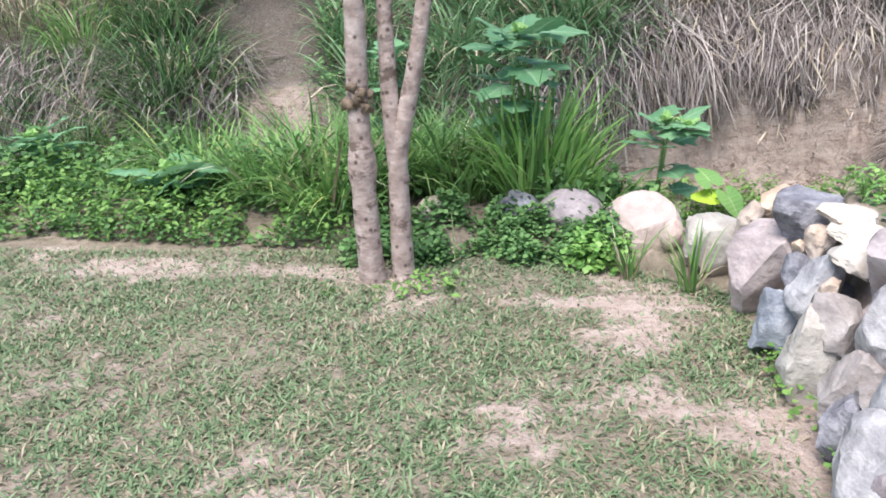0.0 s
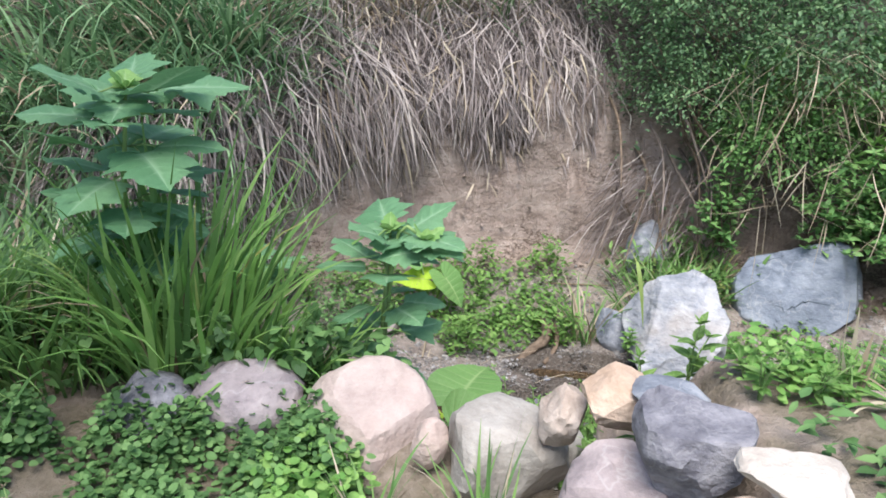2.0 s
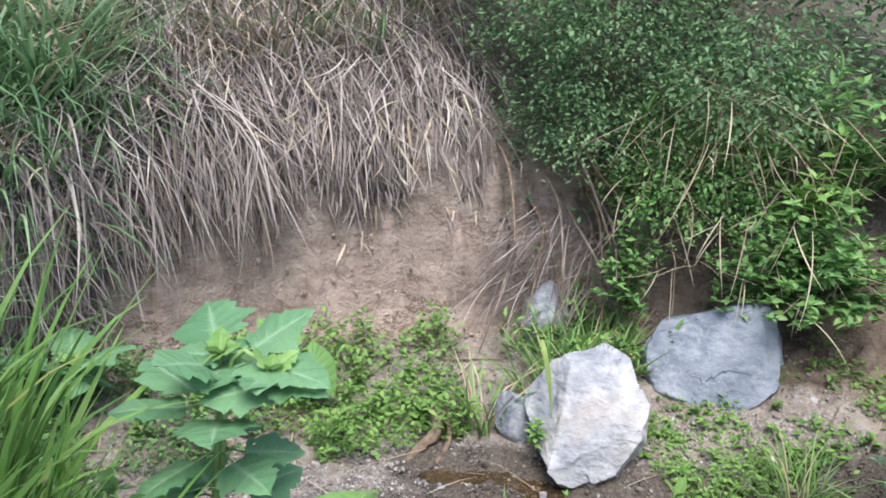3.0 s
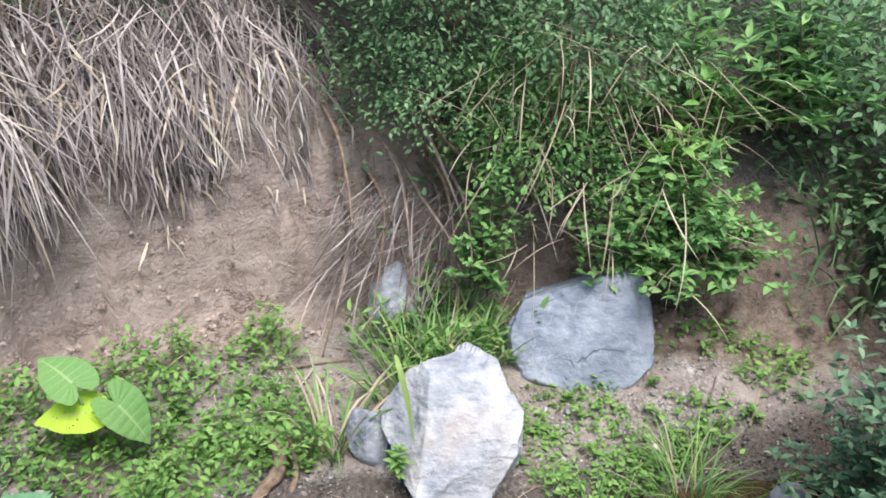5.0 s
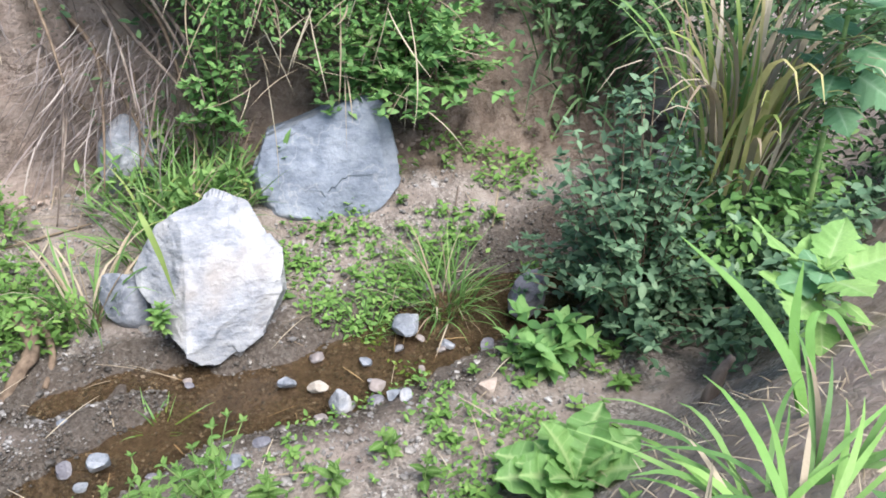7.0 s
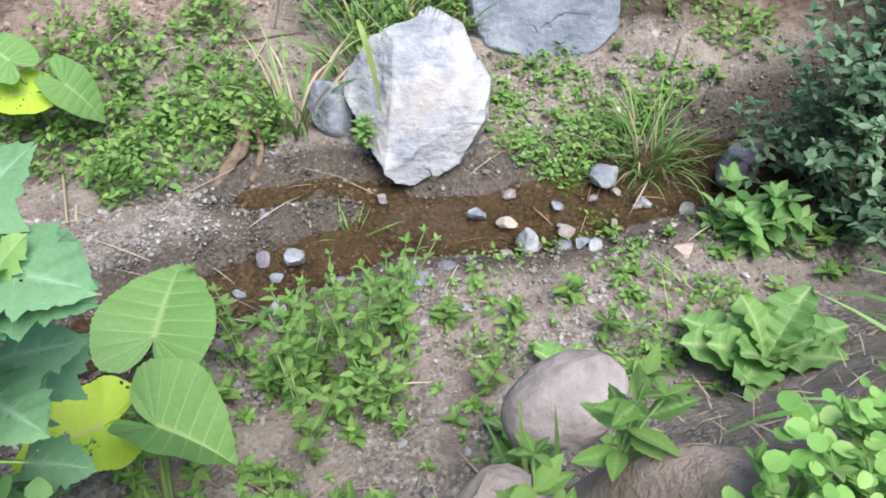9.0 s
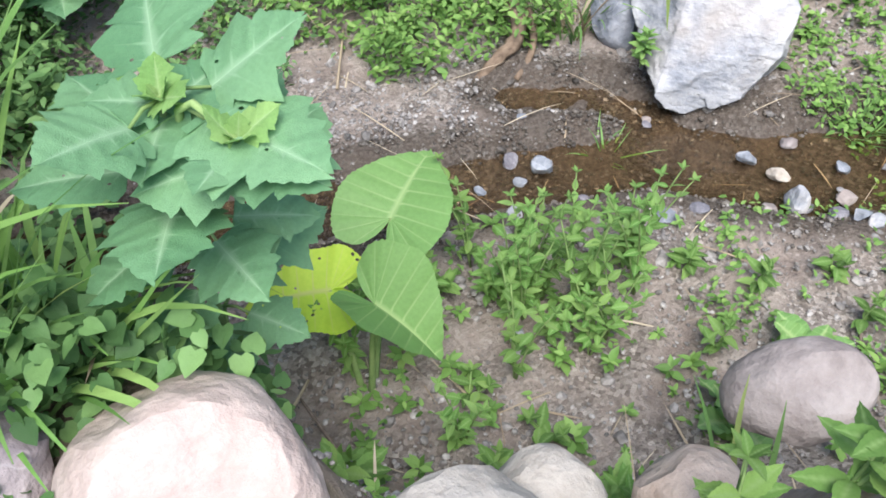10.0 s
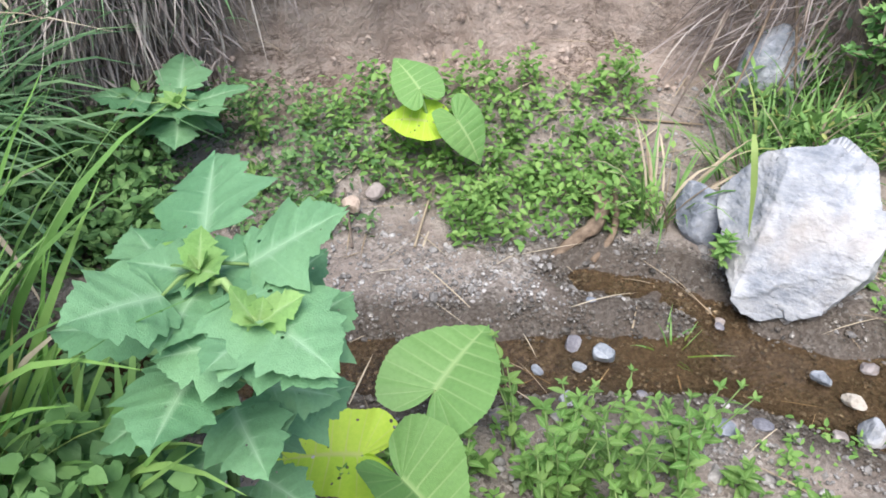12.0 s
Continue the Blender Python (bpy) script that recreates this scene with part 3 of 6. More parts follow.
rock("tall mauve-grey boulder standing at the wall's end", (1.45, 3.72, 0.23), (0.38, 0.30, 0.47), MAUVE, 4, (0, 8, -21), 13, 0.74, chips=0.07, fullness=3.6)
rock("pale grey rounded stone beside the pink boulder", (1.37, 4.26, 0.09), (0.44, 0.36, 0.36), SAND, 5, (0, 10, 30), 10, 0.78, chips=0.05, fullness=2.6)
rock("small brown upright stone", (1.51, 4.13, 0.315), (0.14, 0.17, 0.19), TAN, 6, (0, 5, -20), 13, 0.74, chips=0.07, fullness=3.6)
rock("orange-tan sandstone block leaning on the wall", (1.57, 3.98, 0.425), (0.19, 0.20, 0.18), ORANGE, 7, (0, 14, -22), 13, 0.74, chips=0.07, fullness=3.6)
rock("dark slate-blue block with pale streaks", (1.59, 3.66, 0.455), (0.28, 0.28, 0.26), DARK, 8, (0, 0, -24), 13, 0.74, chips=0.07, fullness=3.6)
rock("cream flat stone bleached by light", (1.64, 3.38, 0.555), (0.22, 0.22, 0.07), CREAM, 9, (0, 0, -27), 13, 0.74, chips=0.07, fullness=3.6)
rock("thin cream slab lying on the wall", (1.63, 3.22, 0.525), (0.22, 0.24, 0.07), CREAM, 10, (0, 0, -28), 13, 0.74, chips=0.07, fullness=3.6)
rock("large cream block on the wall top", (1.60, 3.13, 0.475), (0.22, 0.25, 0.14), CREAM, 11, (0, 6, -28), 13, 0.74, chips=0.07, fullness=3.6)
rock("pinkish tan stone wedged in the wall", (1.57, 3.39, 0.435), (0.14, 0.15, 0.16), TAN, 12, (0, 4, -25), 13, 0.74, chips=0.07, fullness=3.6)
rock("small flat tan stone in the wall", (1.52, 3.47, 0.40), (0.08, 0.09, 0.06), ORANGE, 13, (0, 8, -24), 13, 0.74, chips=0.07, fullness=3.6)
rock("dark angular stone low in the wall", (1.49, 3.34, 0.32), (0.16, 0.16, 0.17), DARK, 14, (0, 10, -24), 13, 0.74, chips=0.07, fullness=3.6)
rock("rounded blue-grey stone leaning in the wall face", (1.50, 3.19, 0.33), (0.17, 0.20, 0.26), STEEL, 15, (0, 32, -26), 13, 0.74, chips=0.07, fullness=3.6)
rock("bluish pale stone at the wall's foot", (1.40, 3.30, 0.15), (0.19, 0.20, 0.27), BLUE, 16, (0, 6, -23), 13, 0.74, chips=0.07, fullness=3.6)
rock("narrow tan stone in the wall face", (1.50, 3.09, 0.34), (0.08, 0.11, 0.14), TAN, 17, (0, 24, -27), 13, 0.74, chips=0.07, fullness=3.6)
rock("brown-grey stone in the wall face", (1.48, 2.93, 0.30), (0.19, 0.18, 0.20), GREY, 18, (0, 0, -28), 13, 0.74, chips=0.07, fullness=3.6)
rock("tall tan-grey stone standing on the lawn's edge", (1.40, 2.95, 0.16), (0.21, 0.20, 0.42), SAND, 19, (0, 8, -26), 13, 0.74, chips=0.07, fullness=3.6)
rock("brown-grey upright slab in the wall", (1.42, 2.63, 0.18), (0.20, 0.20, 0.35), GREY, 20, (0, 22, -30), 13, 0.74, chips=0.07, fullness=3.6)
rock("big mauve boulder on the upper wall", (1.71, 2.92, 0.540), (0.32, 0.34, 0.47), MAUVE, 21, (0, 30, -31), 13, 0.74, chips=0.07, fullness=3.6)
rock("blue-grey veined block in the wall", (1.55, 2.63, 0.40), (0.22, 0.27, 0.33), STEEL, 22, (0, 16, -33), 13, 0.74, chips=0.07, fullness=3.6)
rock("small grey chinking stone", (1.44, 2.50, 0.24), (0.10, 0.13, 0.11), GREY, 23, (0, 20, -32), 13, 0.74, chips=0.07, fullness=3.6)
rock("dark slab low in the wall", (1.39, 2.51, 0.15), (0.15, 0.15, 0.28), DARK, 24, (0, 24, -31), 13, 0.74, chips=0.07, fullness=3.6)
rock("blue and white mottled stone in the wall", (1.51, 2.39, 0.34), (0.17, 0.22, 0.36), STEEL, 25, (0, 16, -35), 13, 0.74, chips=0.07, fullness=3.6)
rock("large blue-grey stone at the wall's foot", (1.40, 2.28, 0.12), (0.27, 0.34, 0.34), STEEL, 26, (0, 18, -34), 13, 0.74, chips=0.07, fullness=3.6)
rock("thin blue-grey slab on top of the wall", (1.67, 3.87, 0.490), (0.19, 0.2, 0.06), BLUE, 9, (0, 5, 40), 8, 0.82)
rock("dark mauve stone behind the wall face", (1.65, 2.93, 0.33), (0.2, 0.2, 0.3), MAUVE, 31, (0, 20, 0))
rock("dark stone behind the wall face", (1.58, 3.28, 0.2), (0.2, 0.3, 0.36), DARK, 30, (0, 10, 40))
rock("dark stone deep in the wall", (1.56, 2.7, 0.12), (0.2, 0.34, 0.4), DARK, 43, (0, 12, 20))
rock("grey stone deep in the wall", (1.55, 2.4, 0.12), (0.2, 0.3, 0.34), GREY, 45, (0, 12, 20))
# the wall runs on beside and behind the walker
run = np.random.default_rng(12)
for k in range(26):
    y, level = 2.1 - 0.2 * (k // 2), k % 2
    rock("weathered grey stone in the dry wall", (1.43 + 0.2 * level + run.uniform(-0.03, 0.03), y + run.uniform(-0.05, 0.05), 0.12 + 0.3 * level),
         (0.22, 0.26 + run.uniform(-0.03, 0.04), 0.32), (MAUVE, BLUE, TAN, GREY)[k % 4], 60 + k, (run.uniform(0, 20), 18, run.uniform(-20, 20)), 8, 0.72)

R = "stones edging the lawn"
rock("large pinkish pale boulder edging the lawn", (1.05, 4.58, 0.040), (0.47, 0.47, 0.54), PINK, 2, (-6, 0, -20), 9, 0.84, 5, 0.04, R, "edging_boulder")
rock("small pinkish stone leaning on the boulder", (1.16, 4.3, 0.17), (0.11, 0.1, 0.17), PINK, 33, (0, 10, 0), 5, 0.85, 3, 0.03, R, "edging_stone")
rock("grey-brown rounded stone among ground cover", (0.68, 4.76, 0.145), (0.38, 0.28, 0.27), MAUVE, 34, (0, 0, -10), 8, 0.76, 4, 0.04, R, "edging_stone")
rock("dark grey rounded stone among ground cover", (0.36, 4.82, 0.130), (0.31, 0.28, 0.24), DARK, 35, (0, 0, 10), 8, 0.76, 4, 0.04, R, "edging_stone")
rock("flat tan stone half hidden by leaves", (-0.12, 4.82, 0.130), (0.24, 0.2, 0.17), TAN, 36, (0, -15, 10), 6, 0.8, 3, 0.04, R, "edging_stone")
rock("small grey stone half hidden by leaves", (0.03, 4.83, 0.12), (0.1, 0.12, 0.12), GREY, 37, (0, 0, 0), 6, 0.8, 2, 0.04, R, "edging_stone")
rock("pale stone sunk in the ditch's edge", (1.6, 4.36, 0.03), (0.26, 0.2, 0.2), SAND, 38, (0, 0, 20), 6, 0.85, 3, 0.04, R, "edging_stone")
rock("tan stone sunk in the ditch's edge", (1.8, 4.24, 0.11), (0.2, 0.18, 0.18), TAN, 39, (0, 0, 20), 6, 0.85, 3, 0.04, R, "edging_stone")
rock("smooth grey-brown boulder on the slope above the brook", (2.31, 4.46, -0.22), (0.34, 0.24, 0.2), GREY, 40, (0, -20, -20), 5, 0.88, 4, 0.03, R, "slope_boulder")

D = "boulders in the ditch"
rock("tall pale blue-grey boulder standing in the brook's edge", (3.215, 6.02, -0.505), (0.6, 0.44, 0.8), PALE, 151, (-34, 0, -45), 5, 1.0, 6, 0.03, D, "boulder",
     ((-0.36, 0, 0.93, 0.85), (0.39, 0, 0.92, 0.95), (0.77, 0, 0.63, 0.95), (0.81, 0, -0.59, 0.89), (0.43, 0, -0.9, 0.8), (-0.68, 0, -0.74, 0.76), (0, 0, -1, 0.86), (-0.84, 0, -0.54, 0.8), (-0.79, 0, 0.61, 0.92),
      (0.12, -1, 0.1, 0.62), (-0.75, -0.65, 0.12, 0.66), (0.4, -0.85, -0.45, 0.78), (0.5, -0.75, 0.5, 0.82), (-0.2, -0.7, 0.7, 0.86)), 0.06, 3.4)
rock("blue-grey veined boulder lying against the bank", (4.28, 6.24, -0.4), (0.77, 0.52, 0.66), SLATE, 157, (-16, 0, -52), 4, 1.0, 6, 0.03, D, "boulder",
     ((-0.2, 0, 0.98, 0.86), (-0.45, 0, 0.89, 0.66), (-0.94, 0, 0.34, 0.84), (0.98, 0, 0.18, 0.95), (0.76, 0, -0.65, 1.0), (0.05, -1, 0.15, 0.62), (-0.35, -0.7, 0.6, 0.76), (0.7, -0.7, 0.25, 0.92), (0.1, -0.6, 0.8, 0.95)), 0.05, 3.6)
rock("grey pointed stone under the hanging roots", (3.63, 6.98, -0.36), (0.3, 0.2, 0.46), BLUE, 54, (-15, 10, -25), 9, 0.7, 3, 0.05, D, "boulder")
rock("grey slab behind the pale boulder", (3.03, 6.32, -0.6), (0.24, 0.14, 0.3), BLUE, 55, (-20, -25, -20), 8, 0.72, 3, 0.04, D, "stone")
rock("dark angular stone at the bush's foot", (4.13, 4.96, -0.66), (0.26, 0.18, 0.2), DARK, 56, (0, 12, 20), 10, 0.72, 3, 0.05, D, "stone", fullness=3.2)
rock("blue-grey flat stone by the brook", (3.7, 5.34, -0.735), (0.19, 0.12, 0.07), BLUE, 57, (0, 8, 30), 10, 0.74, 3, 0.05, D, "stone", fullness=3.4)
rock("grey boulder in the shaded gully", (5.3, 4.65, -0.5), (0.4, 0.34, 0.45), GREY, 58, (0, 10, 20), 9, 0.72, 3, 0.05, D, "stone")
rock("grey rounded stone in the shaded gully", (6.0, 5.0, -0.35), (0.3, 0.26, 0.26), GREY, 59, (0, 0, 0), 8, 0.8, 3, 0.05, D, "stone")
rock("large dark boulder up the shaded gully", (6.9, 5.35, 0.35), (0.8, 0.6, 0.6), DARK, 44, (0, 0, 0), 8, 0.8, 3, 0.05, D, "boulder")
P = "pebbles in the brook"
for label, at, size, mat, seed in (
        ("pale grey cobble in the brook", (3.14, 5.27, -0.73), (0.1, 0.085, 0.1), PALE, 70), ("tan cobble in the brook", (3.17, 5.41, -0.75), (0.09, 0.06, 0.05), SAND, 71),
        ("grey wet cobble in the brook", (3.12, 5.53, -0.75), (0.08, 0.06, 0.05), BLUE, 72), ("grey chip of stone in the brook", (3.29, 5.12, -0.73), (0.07, 0.05, 0.05), BLUE, 73),
        ("pale chip of stone in the brook", (3.3, 5.06, -0.72), (0.08, 0.06, 0.055), PALE, 74), ("blue-grey cobble by the brook", (2.66, 5.38, -0.71), (0.08, 0.07, 0.06), BLUE, 75),
        ("blue-grey cobble on the gravel", (2.4, 5.79, -0.73), (0.08, 0.07, 0.07), BLUE, 76), ("tan cobble by the brook", (3.52, 4.82, -0.71), (0.11, 0.09, 0.09), TAN, 77),
        ("small white pebble on the mud", (4.08, 5.57, -0.69), (0.045, 0.04, 0.045), CREAM, 78), ("small pale pebble below the heart leaves", (1.97, 5.12, -0.68), (0.06, 0.05, 0.05), PALE, 79),
        ("pale pebble at the brook's side", (2.2, 5.62, -0.73), (0.07, 0.06, 0.05), PALE, 80), ("grey pebble at the brook's side", (1.95, 5.6, -0.72), (0.06, 0.06, 0.05), GREY, 81),
        ("tan pebble on the far side", (1.63, 6.78, -0.66), (0.09, 0.08, 0.07), TAN, 82), ("pale pebble on the far side", (1.75, 6.85, -0.66), (0.1, 0.08, 0.07), GREY, 83)):
    rock(label, at, size, mat, seed, (0, 0, seed * 37), 9, 0.72, 3, 0.05, P, "cobble", fullness=2.8)

scree = np.random.default_rng(44)
for k in range(26):
    x = scree.uniform(1.9, 4.0)
    y = float(np.interp(x, [b[0] for b in BROOK], [b[1] for b in BROOK])) + scree.normal(-0.05, 0.2)
    w = scree.uniform(0.035, 0.085)
    rock("small wet stone lying in the brook", (x, y, max(float(land(x, y)), WATER) + 0.12 * w), (w, w * scree.uniform(0.6, 0.9), w * scree.uniform(0.4, 0.7)), (BLUE, GREY, STEEL, DARK, GREY, DARK)[k % 6], 400 + k,
         (scree.uniform(-20, 20), scree.uniform(-20, 20), scree.uniform(0, 360)), 9, 0.72, 2, 0.05, P, "cobble", fullness=2.8)

# gravel, thickest on the bar between the two channels
G = 95000
gx, gy = rng.uniform(0.6, 5.2, G), rng.uniform(4.4, 7.3, G)
bar = np.exp(-((gx - 2.3) / 0.9) ** 2 - ((gy - 6.1) / 0.28) ** 2)
side = np.abs(off_line(gx, gy, BROOK))
want = 0.2 + 1.0 * bar + 0.25 * (side < 0.4)
ok = (rng.uniform(0, 1, G) < want) & (gy - np.interp(gx, EDGE_X, EDGE_Y) > 0.1) & (off_line(gx, gy, BANK) < -0.1)
gx, gy = gx[ok], gy[ok]
ico = bmesh.new()
bmesh.ops.create_icosphere(ico, subdivisions=1, radius=0.5)
GRAIN = (np.array([p.co for p in ico.verts]) * (1, 0.8, 0.6), np.array([[p.index for p in f.verts] for f in ico.faces]))
ico.free()
gs = np.clip(rng.lognormal(-4.7, 0.55, len(gx)), 0.005, 0.05)
a = rng.uniform(0, 6.28, len(gx))
soaked = np.minimum(np.abs(off_line(gx, gy, BROOK)) - np.interp(gx, (2.7, 3.3), (0.08, 0.2)), np.abs(off_line(gx, gy, POOL))) < 0.2 + rng.normal(0, 0.05, len(gx))
for name, mat, q, label in (("gravel", GRAVEL, ~soaked, "loose grey gravel strewn along the brook"), ("wet_gravel", WET_GRAVEL, soaked, "dark wet gravel in the bed of the brook")):
    c = int(q.sum())
    gv, gf = scatter(GRAIN, on_land(gx[q], gy[q], 0.004), turns(a[q], rng.normal(0, 0.3, c), rng.normal(0, 0.3, c)), gs[q])
    single(name, mesh_of(name, gv, gf, mat, False), label, "gravel", kind="stuff")

# angular chips of stone over the slopes
ANGULAR = [(GRAIN[0] * 1.1 * (1 + 0.45 * np.random.default_rng(k).uniform(-1, 1, GRAIN[0].shape)), GRAIN[1]) for k in range(4)]
K = 1300
kx, ky = rng.uniform(1.2, 4.6, K), rng.uniform(4.4, 7.0, K)
ok = (ky - np.interp(kx, EDGE_X, EDGE_Y) > 0.15) & (off_line(kx, ky, BANK) < -0.15) & (np.abs(off_line(kx, ky, BROOK)) > 0.28)
kx, ky = kx[ok], ky[ok]
ks = np.clip(rng.lognormal(-3.95, 0.5, len(kx)), 0.01, 0.07)
pieces = []
for k in range(4):
    q = slice(k, None, 4)
    c = len(kx[q])
    pieces.append(scatter(ANGULAR[k], on_land(kx[q], ky[q], 0.003), turns(rng.uniform(0, 6.28, c), rng.normal(0, 0.35, c), rng.normal(0, 0.35, c)), ks[q]))
base = np.cumsum([0] + [len(p[0]) for p in pieces])
single("stone_chips", mesh_of("stone_chips", np.concatenate([p[0] for p in pieces]), np.concatenate([p[1] + b for p, b in zip(pieces, base)]), GRAVEL, False), "angular grey stone chips strewn over the muddy slopes", "gravel", kind="stuff")

# clods and crumbs on the clay face
C = 1100
cx = rng.uniform(0.3, 4.9, C)
cs = np.where(rng.uniform(0, 1, C) < 0.5, rng.uniform(-0.3, 0.06, C), rng.uniform(0.0, 0.34, C))
cy = np.interp(cx, [p[0] for p in BANK], [p[1] for p in BANK]) + cs
cr = np.clip(rng.lognormal(-3.9, 0.5, C), 0.008, 0.035)
cv, cf = scatter(ANGULAR[1], on_land(cx, cy, 0.0), turns(rng.uniform(0, 6.28, C), rng.normal(0, 0.6, C), rng.normal(0, 0.6, C)), cr)
single("clods", mesh_of("clods", cv, cf, CLAY, False), "crumbling clods of dry clay on the bank", "soil", kind="stuff")


# ---- the lawn ----
N = 190000
lx, ly = rng.uniform(-3.4, 1.42, N), rng.uniform(0.7, 4.45, N)
worn = bare(lx, ly)
near_edge = ly < np.interp(lx, ROW_X, ROW_Y) - 0.42
soft = np.minimum(np.minimum(lx + 3.4, ly - 0.7) / 0.6, 1) + 0.5 * worn
keep = (rng.uniform(0, 1, N) < soft) & (rng.uniform(0, 1, N) > 0.08 + 0.78 * smooth((worn + 0.02) / 0.6)) & near_edge & (lx < np.interp(ly, WALL_Y, WALL_X) - 0.02)
lx, ly = lx[keep], ly[keep]
n = len(lx)
green = rng.uniform(0, 1, n) < 0.75
for name, mat, pick, label in (("lawn_grass", LAWN, green, "short patchy green lawn grass, worn thin in places"), ("dry_lawn_thatch", THATCH, ~green, "dry straw-coloured thatch lying through the lawn")):
    k = int(pick.sum())
    v, f = ribbons(on_land(lx[pick], ly[pick], -0.004), rng.uniform(0, 6.28, k), rng.uniform(0.1, 1.2, k), rng.uniform(-0.4, 0.4, k),
                   rng.uniform(0.02, 0.06, k), rng.uniform(0.005, 0.0115, k), 2)
    single(name, mesh_of(name, v, f, mat), label, "grass", kind="stuff")


# the grass runs on around and behind the lawn, and over the terrace
N = 190000
lx, ly = rng.normal(-1.0, 4.2, N), rng.normal(1.5, 3.4, N)
inside = (lx > -3.2) & (lx < 1.75) & (ly > 0.9)
fine_edge = np.hypot(lx, ly - 2) < 9.5 + np.array([fbm(p * 0.5, q * 0.5, 3.0, 3) for p, q in zip(lx, ly)]) * 2
slope = ly < np.where(lx < 1.3, np.interp(lx, ROW_X, ROW_Y) - 0.42, np.interp(lx, EDGE_X, EDGE_Y) - 0.5)
keep = ~inside & slope & fine_edge & ((lx < np.interp(ly, WALL_Y, WALL_X) - 0.02) | (lx > np.interp(ly, WALL_Y, WALL_X) + 0.55))
lx, ly = lx[keep], ly[keep]
n = len(lx)
v, f = ribbons(on_land(lx, ly, -0.004), rng.uniform(0, 6.28, n), rng.uniform(0.2, 1.3, n), rng.uniform(-0.4, 0.5, n), rng.uniform(0.03, 0.09, n), rng.uniform(0.007, 0.014, n), 2)
single("meadow_grass", mesh_of("meadow_grass", v, f, LAWN), "rougher grass around the lawn and on the terrace", "grass", kind="stuff")


# ---- long grass ----
def clump(label, at, count, length, width, mat, spread=0.12, start=(1.0, 1.5), end=(-0.9, 0.9), seg=6, group="clumps of long grass", name="grass_clump", dry=0.05, cat="grass", bend=1.5):
    r = rng.uniform(0, 1, count) ** 0.5 * spread
    a = rng.uniform(0, 6.28, count)
    base = np.stack([r * np.sin(a), r * np.cos(a), np.full(count, -0.03)], 1)
    base[:, 2] += land(at[0] + base[:, 0], at[1] + base[:, 1]) - at[2] if abs(at[2] - float(land(at[0], at[1]))) < 0.3 else 0
    heading = a + rng.normal(0, 0.7, count)
    ln = length * rng.uniform(0.5, 1.05, count)
    args = (heading, rng.uniform(*start, count), rng.uniform(*end, count), ln, width * rng.uniform(0.6, 1.2, count))
    ob = thing(name, label, cat, at, group)
    split = rng.uniform(0, 1, count) < dry
    for nm, m, pick in (("foliage", mat, ~split), ("dead_foliage", STRAW, split)):
        if pick.any():
            v, f = ribbons(base[pick], *(q[pick] for q in args), seg, bend, 0.3)
            part(nm, mesh_of(nm, v, f, m), ob, "straw-coloured dead blades" if nm == "dead_foliage" else "")
    return ob


def at_land(x, y, lift=0.0):
    return (x, y, float(land(x, y)) + lift)


clump("bright green clump of upright long grass behind the edging stones", at_land(0.48, 5.12), 130, 0.95, 0.026, GRASS, 0.2, (1.1, 1.55), (0.3, 1.45))
clump("light green blades mixed into the upright clump", at_land(0.52, 5.08), 110, 0.85, 0.024, LIME, 0.22, (0.95, 1.55), (-0.2, 1.4))
clump("bright green grass fanning out beside the lobed plant", at_land(0.68, 5.0), 50, 0.6, 0.02, GRASS, 0.1, (1.0, 1.5), (0.0, 1.2))
clump("green grass bending over the ditch", at_land(0.05, 5.25), 220, 0.8, 0.017, GRASS, 0.24, (0.8, 1.5), (-0.7, 0.9), dry=0.06)
for x, y, n_, ln in ((-0.75, 4.98, 280, 0.72), (-0.45, 5.25, 240, 0.8), (-1.15, 5.2, 220, 0.7), (-0.95, 5.6, 240, 0.85), (-0.2, 5.55, 260, 0.9), (-1.7, 5.5, 180, 0.65)    ):
    clump("dense green long grass leaning over the lawn's edge", at_land(x, y), n_, ln, 0.017, GRASS, 0.24, (0.85, 1.5), (-0.9, 0.8), dry=0.08)
for x, y, n_, ln in ((-0.35, 6.5, 220, 1.3), (-0.7, 6.2, 200, 1.2), (-0.35, 7.0, 280, 1.5), (-0.1, 7.15, 200, 1.4), (-0.9, 6.6, 240, 1.3)):
    clump("tall dark green grass with drooping blades on the far side", at_land(x, y), n_, ln, 0.029, GRASS_COOL, 0.26, (0.9, 1.5), (-1.3, 0.6), dry=0.05)
